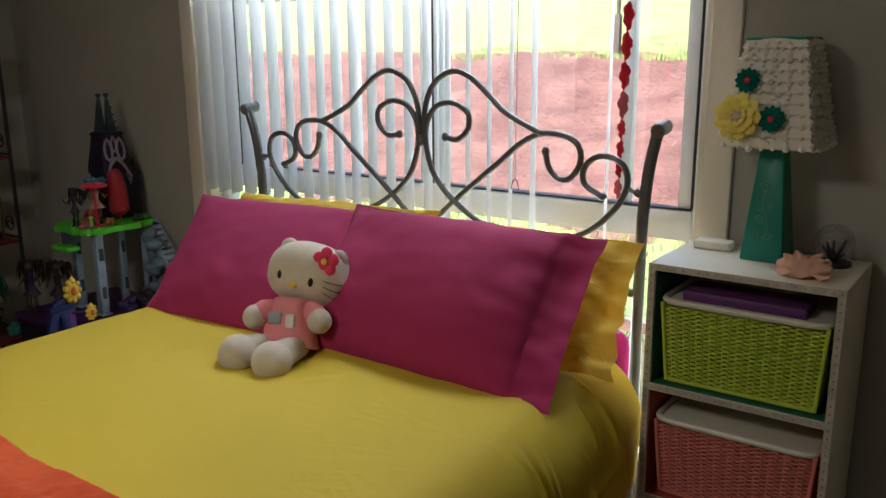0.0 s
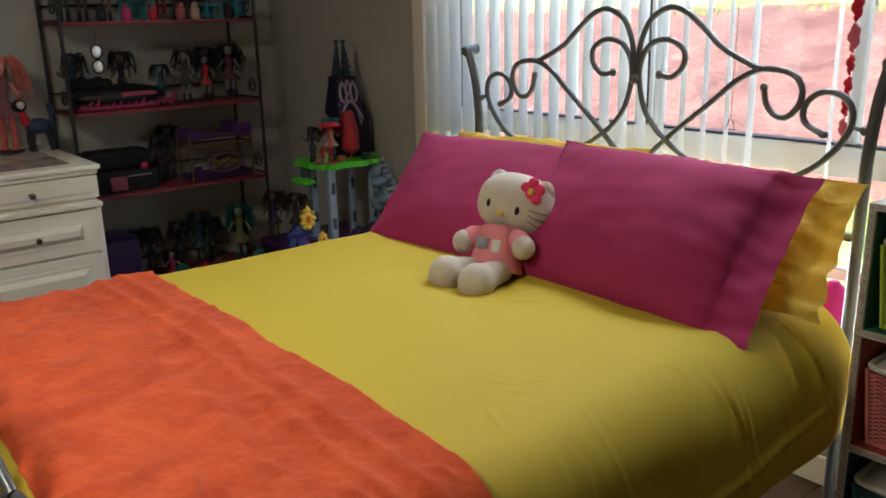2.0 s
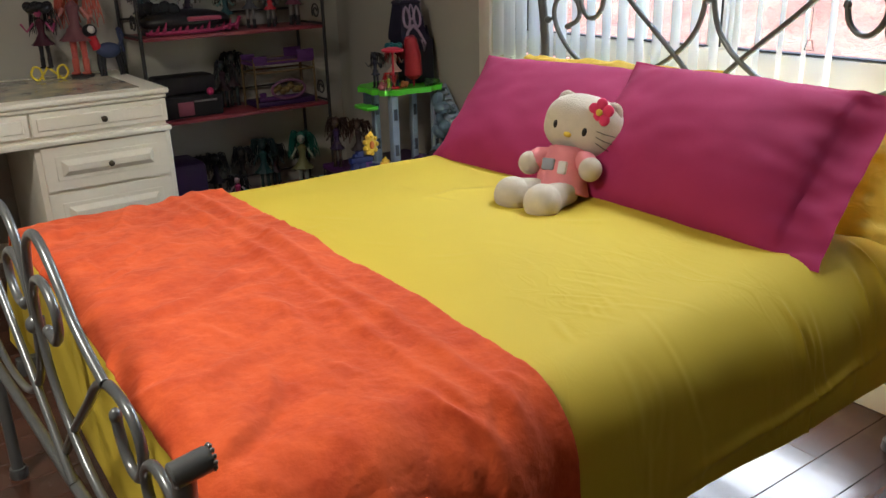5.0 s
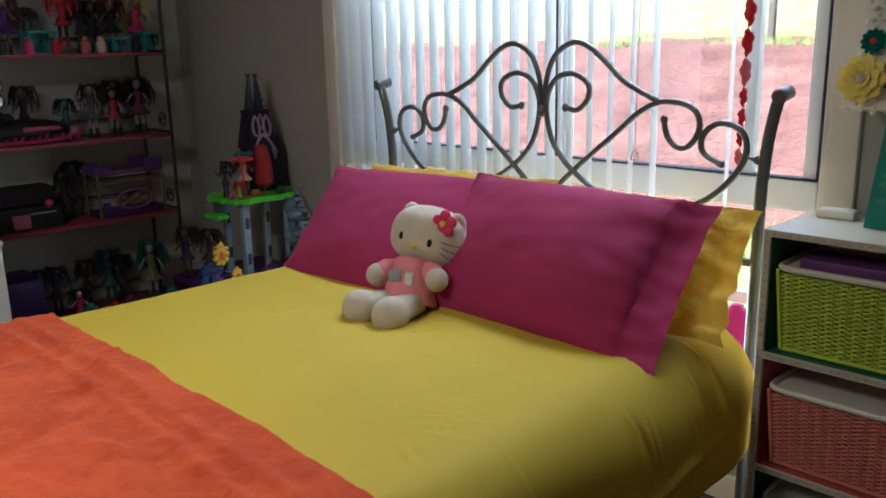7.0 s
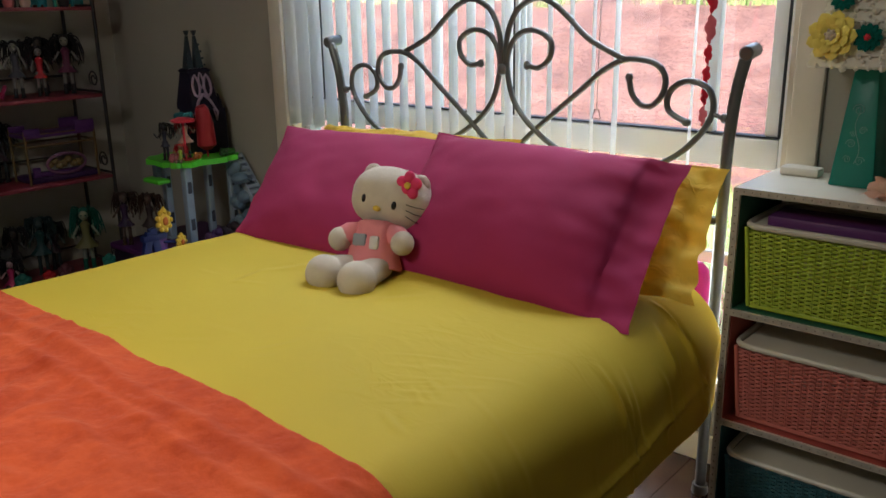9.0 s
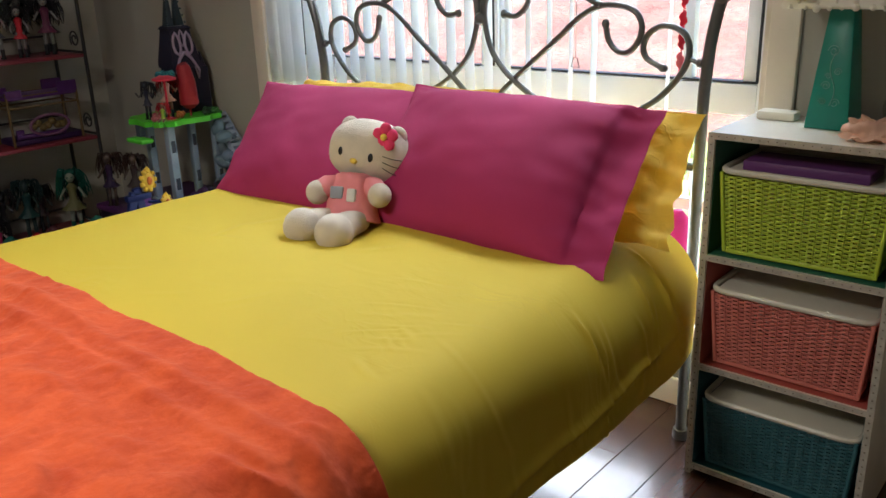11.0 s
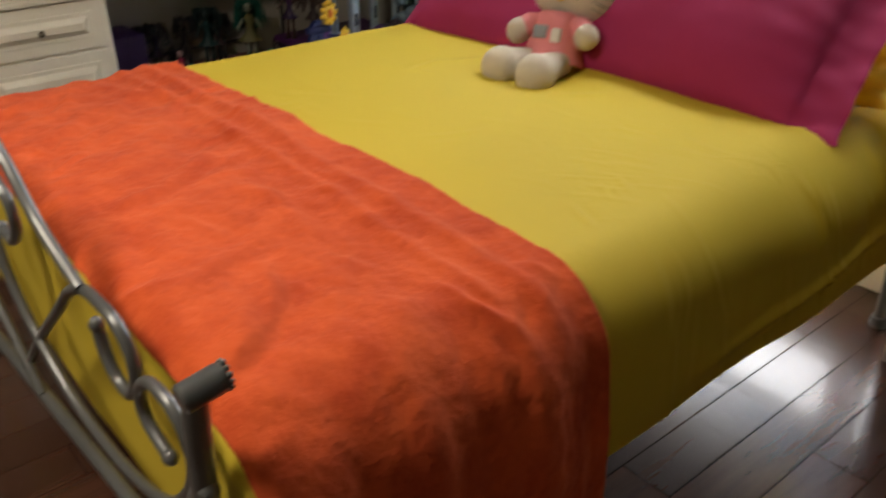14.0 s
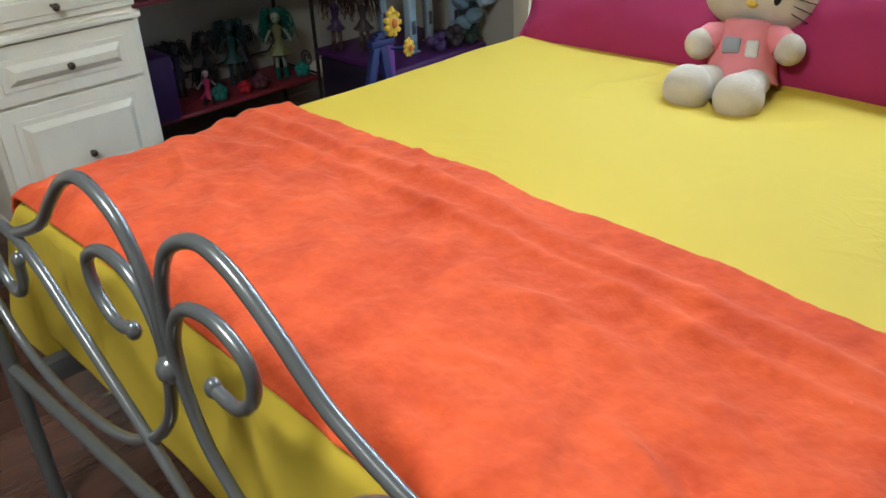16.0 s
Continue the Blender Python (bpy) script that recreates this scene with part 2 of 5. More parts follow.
def slab(name, x0, x1, y0, y1, z0, z1, mat, label="", category="", bevel=0.0, kind="structure"):
    ob = part(name, box(bmesh.new(), x0, x1, y0, y1, z0, z1, bevel), mat, smooth=False)
    return tagged(ob, label, category, "", kind)


# ---- setting ----
XL, XR, YS, YN, H = -4.08, 1.30, -1.90, 2.19, 2.42
WX0, WX1, WZ0, WZ1 = -2.73, -0.715, 0.28, 2.12
T = 0.14


def wall_with_opening(name, x0, x1, y0, y1, ox0, ox1, oz0, oz1):
    bm = bmesh.new()
    box(bm, x0, ox0, y0, y1, 0, H)
    box(bm, ox1, x1, y0, y1, 0, H)
    box(bm, ox0, ox1, y0, y1, 0, oz0)
    box(bm, ox0, ox1, y0, y1, oz1, H)
    return tagged(part(name, bm, WALL, smooth=False), "warm grey painted plaster wall with an opening", "wall", "", "structure")


wall_with_opening("wall_north", XL - T, XR + T, YN, YN + T, WX0, WX1, WZ0, WZ1)
slab("wall_south", XL - T, XR + T, YS - T, YS, 0, H, WALL, "warm grey painted plaster wall", "wall")
slab("wall_west", XL - T, XL, YS, YN, 0, H, WALL, "warm grey painted plaster wall", "wall")
slab("wall_east", XR, XR + T, YS, YN, 0, H, WALL, "warm grey painted plaster wall", "wall")
slab("ceiling", XL - T, XR + T, YS - T, YN + T, H, H + 0.1, CEIL, "white painted flat ceiling", "ceiling")
floor = slab("floor", XL - T, XR + T, YS - T, YN + T, -0.2, -0.012, UNDER, "dark reddish-brown laminate plank floor", "floor")
for nm, a in (("baseboard_1", (XL, XR, YN - 0.014, YN, 0, 0.09)), ("baseboard_2", (XL, XL + 0.014, YS, YN - 0.015, 0, 0.09)), ("baseboard_3", (XL, XR, YS, YS + 0.014, 0, 0.09)), ("baseboard_4", (XR - 0.014, XR, YS + 0.015, YN - 0.015, 0, 0.09))):
    slab(nm, *a, WHITE, "white painted timber skirting board", "skirting board", 0.004)

# window with transom, sliding sash and cream surround
bm = bmesh.new()
A = 0.075
for x0, x1, z0, z1 in ((WX0 - A, WX0, WZ0, WZ1 + A), (WX1, WX1 + A, WZ0, WZ1 + A), (WX0, WX1, WZ1, WZ1 + A)):
    box(bm, x0, x1, YN - 0.02, YN - 0.0005, z0, z1, 0.005)
for x0, x1 in ((WX0, WX0 + 0.018), (WX1 - 0.018, WX1)):
    box(bm, x0, x1, YN, YN + 0.06, WZ0, WZ1)
box(bm, WX0 - A, WX1 + A, YN - 0.035, YN + 0.06, WZ0 - 0.03, WZ0, 0.005)
tagged(part("window_trim", bm, CREAM), "cream gloss-painted timber window surround", "window trim", "", "structure")

window = thing("window_1", (-1.72, YN + 0.08, WZ0), "wide white aluminium window with a sliding upper sash", "window", "", "structure")
FY0, FY1 = YN + 0.062, YN + 0.125
F0, F1 = WX0 + 0.018, WX1 - 0.018
MID = -1.655


def frame_bar(name, x0, x1, z0, z1, y0=FY0, y1=FY1, mat=ALU, label=""):
    return part(name, box(bmesh.new(), x0, x1, y0, y1, z0, z1, 0.004), mat, window, label)


frame_bar("frame_side", F0, F0 + 0.03, WZ0, WZ1)
frame_bar("frame_side", F1 - 0.03, F1, WZ0, WZ1)
frame_bar("frame_head", F0 + 0.031, F1 - 0.031, WZ1 - 0.04, WZ1)
frame_bar("frame_sill", F0 + 0.031, F1 - 0.031, WZ0, WZ0 + 0.04)
frame_bar("transom", F0 + 0.031, F1 - 0.031, 0.90, 0.985)
frame_bar("mullion", MID - 0.03, MID + 0.03, 0.986, WZ1 - 0.041)
frame_bar("lower_mullion", MID - 0.02, MID + 0.02, WZ0 + 0.041, 0.899)
frame_bar("lower_rail", -1.2, F1 - 0.031, 0.605, 0.64, FY0, FY0 + 0.03, CREAM, "cream timber rail")
for x0, x1 in ((F1 - 0.075, F1 - 0.031), (MID + 0.031, MID + 0.05), (F0 + 0.031, -2.58), (MID - 0.05, MID - 0.031)):
    frame_bar("sash_stile", x0, x1, 0.99, WZ1 - 0.045, FY0 + 0.01, FY0 + 0.05)
for x0, x1 in ((MID + 0.05, F1 - 0.03), (F0 + 0.03, MID - 0.05)):
    frame_bar("gasket", x0, x1, 0.987, 0.9915, FY0 - 0.001, FY0 + 0.04, RUBBER, "black rubber seal")
for x in (F1 - 0.031, -2.578, -1.972, MID + 0.012):
    frame_bar("gasket", x - 0.004, x + 0.004, 0.99, WZ1 - 0.045, FY0 - 0.005, FY0 + 0.008, RUBBER, "black rubber seal")
frame_bar("stile", -2.015, -1.985, 0.99, WZ1 - 0.045, FY0 + 0.012, FY0 + 0.045)
frame_bar("stile", -0.985, -0.955, 0.99, WZ1 - 0.045, FY0 + 0.012, FY0 + 0.045)
for x0, x1, z0, z1 in ((-2.578, MID - 0.05, 0.997, WZ1 - 0.045), (MID + 0.05, F1 - 0.075, 0.997, WZ1 - 0.045), (F0 + 0.03, MID - 0.02, WZ0 + 0.04, 0.90), (MID + 0.02, F1 - 0.03, WZ0 + 0.04, 0.90)):
    pane = part("pane", box(bmesh.new(), x0, x1, FY0 + 0.026, FY0 + 0.032, z0, z1), GLASS, window, "clear glass", smooth=False)
    pane.visible_shadow = False

# outside: lawn, red bank and slope
def outside():
    bm = bmesh.new()
    xs = [-60 + i * 2.0 for i in range(22)] + [-16.5 + i * 0.12 for i in range(150)] + [2 + i * 2.5 for i in range(15)]
    ys = [2.34 + 0.15 * i for i in range(72)] + [13.2 + 0.2 * i * (1 + 0.12 * i) for i in range(40)]
    rows = []
    for y in ys:
        row = []
        for x in xs:
            d = y - 2.34
            e = d + 0.5 * noise.noise(Vector((x * 0.5, 3.1, 0)))
            if e < 5.0:
                z = -0.35 + 0.02 * e
            elif e < 10.5:
                z = -0.25 + (e - 5.0) * 0.29
            else:
                z = 1.345 + (e - 10.5) * 0.10
            z += 0.06 * noise.noise(Vector((x * 0.9, y * 0.9, 1))) * min(1, d)
            clod = 1.0 if 4.8 < e < 10.8 else 0.35
            z += clod * (0.05 * noise.noise(Vector((x * 2.2, y * 2.2, 4))) + 0.035 * noise.noise(Vector((x * 5.5, y * 5.5, 6)))) * min(1, d)
            row.append(bm.verts.new((x, y, z)))
        rows.append(row)
    for j in range(len(ys) - 1):
        for i in range(len(xs) - 1):
            f = bm.faces.new((rows[j][i], rows[j][i + 1], rows[j + 1][i + 1], rows[j + 1][i]))
            d = (ys[j] + ys[j + 1]) / 2 - 2.34 + 0.6 * noise.noise(Vector((xs[i] * 0.8, ys[j] * 0.4, 7)))
            f.material_index = 1 if 4.9 < d < 10.8 else 0
    return tagged(part("ground", bm, [GRASSM, EARTH]), "lawn below a bank of bare red earth and a green slope", "ground", "", "structure")


outside()

# ---- bed ----
BXC, BW, BTOP = -1.475, 0.725, 0.658
BY0, BY1 = 0.175, 1.93
HX = -1.512
HEADY, FOOTY = 2.015, 0.112

# scroll bars of one half, from the clasp outwards: (across, up)
SCROLL_OUTER = [(0.008, 0.0), (0.011, 0.082), (0.029, 0.14), (0.06, 0.18), (0.115, 0.203), (0.167, 0.19), (0.224, 0.149), (0.28, 0.1), (0.335, 0.07), (0.401, 0.042)]
SCROLL_CROSS = [(0.416, -0.007), (0.426, -0.048), (0.452, -0.076), (0.486, -0.078), (0.514, -0.048), (0.522, -0.01), (0.505, 0.023), (0.466, 0.039), (0.401, 0.039), (0.336, 0.009), (0.264, -0.051), (0.118, -0.17), (-0.05, -0.32)]
SCROLL_HEART = [(0.085, 0.014), (0.128, 0.009), (0.164, 0.039), (0.168, 0.08), (0.139, 0.105), (0.099, 0.114), (0.052, 0.1), (0.021, 0.057), (0.014, -0.002), (0.036, -0.085), (0.078, -0.141), (0.118, -0.174), (0.168, -0.207), (0.227, -0.233), (0.304, -0.25),
                (0.41, -0.254), (0.5, -0.236), (0.566, -0.203), (0.62, -0.151), (0.65, -0.104), (0.658, -0.067), (0.646, -0.03), (0.614, -0.011), (0.575, -0.01), (0.543, -0.031), (0.531, -0.062), (0.542, -0.091), (0.588, -0.114)]


def bed_end(name, parent, y, zc, posttop, railz, out, skew=0.0, HX=HX, half=0.702, roll=0.042, lean=1.0):
    """Head or foot end: two posts with rolled tops and the scrolls between them; out: the way the tops roll."""
    mid = y
    end = part(name, rod(bmesh.new(), (HX - half, y - half * skew, railz), (HX + half, y + half * skew, railz), 0.012), STEEL, parent)
    for s in (-1, 1):
        for nm, line, r in (("outer_scroll", SCROLL_OUTER, 0.0085), ("cross_scroll", SCROLL_CROSS, 0.0085), ("heart_scroll", SCROLL_HEART, 0.0085)):
            bm = bmesh.new()
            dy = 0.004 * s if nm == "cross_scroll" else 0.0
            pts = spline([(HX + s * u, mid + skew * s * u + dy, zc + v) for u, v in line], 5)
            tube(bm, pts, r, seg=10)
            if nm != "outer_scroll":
                ball(bm, pts[0], 0.011, scale=(1, 0.9, 1.2))
            if nm == "heart_scroll":
                ball(bm, pts[-1], 0.011, scale=(1.2, 0.9, 1))
            part(nm, bm, STEEL, end)
        bm = bmesh.new()
        px, y = HX + s * half, mid + s * half * skew
        k = lean if s < 0 else 1.0
        line = [(px, y, 0.0), (px, y, 0.5), (px, y, posttop - 0.3), (px + s * k * 0.004, y, posttop - 0.2), (px + s * k * 0.012, y, posttop - 0.11), (px + s * k * 0.026, y, posttop - 0.035), (px + s * k * 0.034, y, posttop - 0.012)]
        tube(bm, spline(line, 5), 0.0152, seg=16)
        lathe(bm, [(0.021, 0), (0.024, 0.006), (0.021, 0.03)], (px, y, 0.0))
        post = part("post", bm, STEEL, end)
        bm = bmesh.new()
        a, b = Vector((px + s * k * 0.034, y - out * 0.018, posttop - 0.014)), Vector((px + s * k * 0.034, y + out * roll, posttop - 0.006))
        tube(bm, [a, a + (b - a) * 0.06, a + (b - a) * 0.9, b], lambda t: 0.0145 if t in (0, 1) else (0.0185 if roll > 0.04 else 0.0172), seg=18)
        for i in range(12):
            c = b + Vector((0.015 * math.cos(i * math.tau / 12), 0, 0.015 * math.sin(i * math.tau / 12)))
            ball(bm, c, 0.0036, seg=6)
        part("rolled_top", bm, STEEL, post, "rolled pewter tube end")
        bm = bmesh.new()
        rod(bm, (HX + s * 0.655, y, zc - 0.085), (px, y, zc - 0.105), 0.006)
        ball(bm, (HX + s * 0.69, y, zc - 0.096), 0.013)
        part("stud", bm, STEEL, end)
    y = mid
    bm = bmesh.new()
    ball(bm, (HX, y - 0.004, zc), 0.0185, scale=(0.95, 0.9, 1.0))
    rod(bm, (HX, y, zc - 0.012), (HX, y, zc + 0.012), 0.0145, seg=14)
    part("clasp", bm, STEEL, end)
    return end


bed = thing("bed", (BXC, 1.0, 0.0), "pewter-coloured scrolled metal bed with a made-up mattress", "bed")
bed_end("headboard", bed, HEADY, 1.162, 1.24, 0.80, 1, lean=1.7)
bed_end("footboard", bed, FOOTY, 0.687, 0.75, 0.36, 1, 0.05, -1.492, 0.672, 0.034)
for s in (-1, 1):
    part("side_rail", box(bmesh.new(), HX + s * 0.69 - 0.015, HX + s * 0.69 + 0.015, FOOTY + 0.02, HEADY - 0.02, 0.27, 0.32, 0.004), STEEL, bed)
for i in range(9):
    y = 0.3 + i * 0.2
    part("slat", box(bmesh.new(), HX - 0.67, HX + 0.67, y - 0.03, y + 0.03, 0.305, 0.325, 0.003), CREAM, bed, "pale timber slat")
part("mattress", box(bmesh.new(), BXC - BW + 0.05, BXC + BW - 0.13, BY0 + 0.04, BY1 - 0.12, 0.33, BTOP - 0.05, 0.06, seg=4), WHITE, bed, "white fabric mattress")


def drape(a, lo, hi, r):
    """A coordinate along cloth laid over an edge: place, drop and lean of the cloth there."""
    side = -1 if a < (lo + hi) / 2 else 1
    edge = lo if side < 0 else hi
    past = side * (a - edge) + r
    if past < 0:
        return a, 0.0, 0.0
    q = past / r
    if q < math.pi / 2:
        return edge + side * r * (math.sin(q) - 1), r * (1 - math.cos(q)), side * q
    return edge, r + (q - math.pi / 2) * r, side * math.pi / 2


def creases(seed, patches):
    """Scattered creases on flat cloth: (across, along, angle, length, width, height) each."""
    rng = random.Random(seed)
    out = []
    for count, a0, a1, b0, b1, angle, spread, l0, l1, w0, w1, h0, h1 in patches:
        for _ in range(count):
            out.append((rng.uniform(a0, a1), rng.uniform(b0, b1), radians(angle + rng.uniform(-spread, spread)), rng.uniform(l0, l1), rng.uniform(w0, w1), rng.uniform(h0, h1), rng.uniform(-2.5, 2.5)))
    return out


def crease_field(A, B, lines):
    """Height of all the creases over the cloth: each bends a little, has a lee-side hollow and fades at its ends."""
    field = np.zeros_like(A)
    for a, b, angle, length, width, height, bend in lines:
        u = (A - a) * math.cos(angle) + (B - b) * math.sin(angle)
        v = (B - b) * math.cos(angle) - (A - a) * math.sin(angle) - bend * u * u
        fade = np.exp(-(u / (0.5 * length)) ** 4)
        field += height * fade * (np.exp(-(v / width) ** 2) - 0.55 * np.exp(-((v - 1.9 * width) / (1.2 * width)) ** 2))
    return field


def cover(name, a0, a1, b0, b1, nx, ny, lift, hem, mat, wrinkle, label, category, edge=0.0, trim=0.0, lines=(), slant=0.0):
    """Cloth over the bed: a runs across, b along; it hangs over the sides and the foot."""
    bm = bmesh.new()
    A, B = np.meshgrid(np.linspace(a0, a1, nx + 1), np.linspace(b0, b1, ny + 1))
    field = crease_field(A, B, lines)
    rows = []
    for j in range(ny + 1):
        row = []
        for i in range(nx + 1):
            a, b = a0 + (a1 - a0) * i / nx, b0 + (b1 - b0) * j / ny
            if edge:
                b += edge * noise.noise(Vector((a * 3.1, 5.0, b > (b0 + b1) / 2))) * abs(2 * j / ny - 1)
            b += slant * max(0, a - BXC) * j / ny
            soft = min(1, max(0, (b - 0.85) / 0.65))
            x, dx, lx = drape(a, BXC - BW, BXC + BW, 0.11 + 0.05 * soft * soft * (3 - 2 * soft) if a > BXC else 0.06)
            y, dy, ly = drape(b, BY0, 3.0, 0.06)
            limit = hem - (trim * min(1, max(0, (dx - dy) / 0.12)) if a > BXC else 0.0)
            full = (dx ** 2 + dy ** 2) ** 0.5
            drop = min(limit, full)
            t = min(1, drop / 0.25)
            puff = 0.016 * max(0, 1 - ((x - BXC) / BW) ** 2) * (1 - t)
            away = Vector((math.sin(lx), math.sin(ly), math.cos(lx) * math.cos(ly))).normalized()
            co = Vector((x, y, BTOP + puff - drop - 0.013 * (x - BXC) / BW)) + away * (lift + wrinkle(x, y, drop, noise) + float(field[j, i]))
            co.x += 0.025 * t * math.sin(lx)
            # the cloth flares where two hanging sides meet
            co.x += min(dx, dy, 0.3) * (0.10 if a > BXC else -0.75)
            co.y -= min(dx, dy, 0.3) * 0.06
            # and draws in round the head end
            co.x -= 0.035 * t * max(0, (b - 1.68) / 0.25) ** 2 * (1 if a > BXC else -1)
            row.append((bm.verts.new(co), full < limit))
        rows.append(row)
    for j in range(ny):
        for i in range(nx):
            quad = (rows[j][i], rows[j][i + 1], rows[j + 1][i + 1], rows[j + 1][i])
            if any(inside for v, inside in quad):
                bm.faces.new([v for v, inside in quad])
    bmesh.ops.delete(bm, geom=[v for v in bm.verts if not v.link_faces], context="VERTS")
    ob = part(name, bm, mat)
    mod = ob.modifiers.new("thickness", "SOLIDIFY")
    mod.thickness, mod.offset = 0.009, -1
    for p in ob.data.polygons:
        p.use_smooth = True
    return tagged(ob, label, category)


def duvet_wrinkle(x, y, drop, nz):
    p = Vector((x, y, 0))
    w = 0.008 * nz.noise(p * 2.3) + 0.0025 * nz.noise(p * 6)
    side = min(1, drop / 0.15)
    free = 1 - 0.6 * min(1, max(0, (drop - 0.2) / 0.12))
    w += side * free * (0.010 * nz.noise(Vector((y * 4, drop * 2.2, 9))) + 0.004 * nz.noise(Vector((y * 11 + drop * 2, drop * 2.4, 4))))
    # hollow under the sitting toy
    w -= 0.022 * math.exp(-((x + 1.525) / 0.12) ** 2 - ((y - 1.37) / 0.13) ** 2)
    # one long slack fold along the side
    if x > BXC:
        d = drop - 0.232 + 0.09 * (y - 1.4) + 0.008 * nz.noise(Vector((y * 7, 0, 3)))
        w += (0.011 * math.exp(-(d / 0.013) ** 2) - 0.007 * math.exp(-((d - 0.03) / 0.018) ** 2)) * math.exp(-((y - 1.4) / 0.34) ** 4)
    return w


DUVET_CREASES = creases(12, (
    (9, -1.08, -0.88, 0.86, 1.16, 38, 10, 0.07, 0.18, 0.005, 0.008, 0.0009, 0.0021),
    (5, -0.98, -0.86, 0.84, 1.06, -20, 14, 0.05, 0.12, 0.005, 0.008, 0.0010, 0.0022),
    (11, -0.82, -0.58, 1.34, 1.80, 6, 20, 0.10, 0.26, 0.006, 0.010, 0.0032, 0.0065),
    (7, -0.80, -0.50, 0.80, 1.30, 0, 14, 0.12, 0.30, 0.006, 0.010, 0.0009, 0.0022),
    (9, -2.00, -1.15, 0.80, 1.30, 20, 50, 0.06, 0.16, 0.007, 0.012, 0.0004, 0.0010),
    (5, -1.75, -1.30, 1.15, 1.42, 60, 50, 0.08, 0.16, 0.010, 0.016, 0.0012, 0.0024),
    (4, -2.05, -0.95, -0.02, 0.14, 90, 15, 0.14, 0.26, 0.012, 0.02, 0.002, 0.005)))
cover("duvet", BXC - BW - 0.36, BXC + BW + 0.36, BY0 - 0.30, BY1, 430, 400, 0.0, 0.385, YELLOW, duvet_wrinkle, "plain yellow cotton duvet cover spread over the bed", "duvet", trim=0.075, lines=DUVET_CREASES)


def fleece_wrinkle(x, y, drop, nz):
    side = min(1, drop / 0.12)
    p = Vector((x, y, drop))
    w = 0.010 * nz.noise(Vector((x * 3 + y * 2, y * 5 - x, 1))) + 0.0075 * nz.noise(Vector((x * 8, y * 10, 2))) + 0.0038 * nz.noise(Vector((x * 19, y * 23, 5))) + 0.0016 * nz.noise(p * 55)
    # soft rucks in patches and a long fold near the upper hem
    warp = Vector((nz.noise(Vector((x * 5, y * 5, 21))), nz.noise(Vector((x * 5, y * 5, 33))), 0))
    a = Vector((x * 0.8 + y * 0.6, y * 0.8 - x * 0.6, 0)) + 0.09 * warp
    m = max(0, 0.25 + nz.noise(Vector((x * 3.3, y * 4, 12))))
    w += 0.042 * m * max(0, 0.28 - abs(nz.noise(Vector((a.x * 4.5, a.y * 8, 3)))))
    w += 0.011 * math.exp(-((y - 0.645 - 0.02 * nz.noise(Vector((x * 2, 0, 0)))) / 0.02) ** 2) * (1 - side)
    w += 0.007 * math.exp(-((y - 0.585 - 0.025 * nz.noise(Vector((x * 2.6, 4, 0)))) / 0.016) ** 2) * (1 - side)
    w += side * 0.020 * nz.noise(Vector((y * 11, drop * 1.5, 6)))
    return max(-0.008, w)


FLEECE_CREASES = creases(8, (
    (14, -2.15, -0.80, 0.20, 0.62, -32, 30, 0.10, 0.28, 0.012, 0.022, 0.0040, 0.0085),
    (26, -2.15, -0.75, 0.18, 0.68, -20, 60, 0.05, 0.12, 0.007, 0.013, 0.0020, 0.0042)))
cover("throw_blanket", BXC - BW - 0.30, BXC + BW + 0.42, BY0 + 0.01, 0.727, 400, 160, 0.016, 0.47, ORANGE, fleece_wrinkle, "bright orange fleece throw across the foot of the bed", "blanket", 0.006, lines=FLEECE_CREASES, slant=0.018)


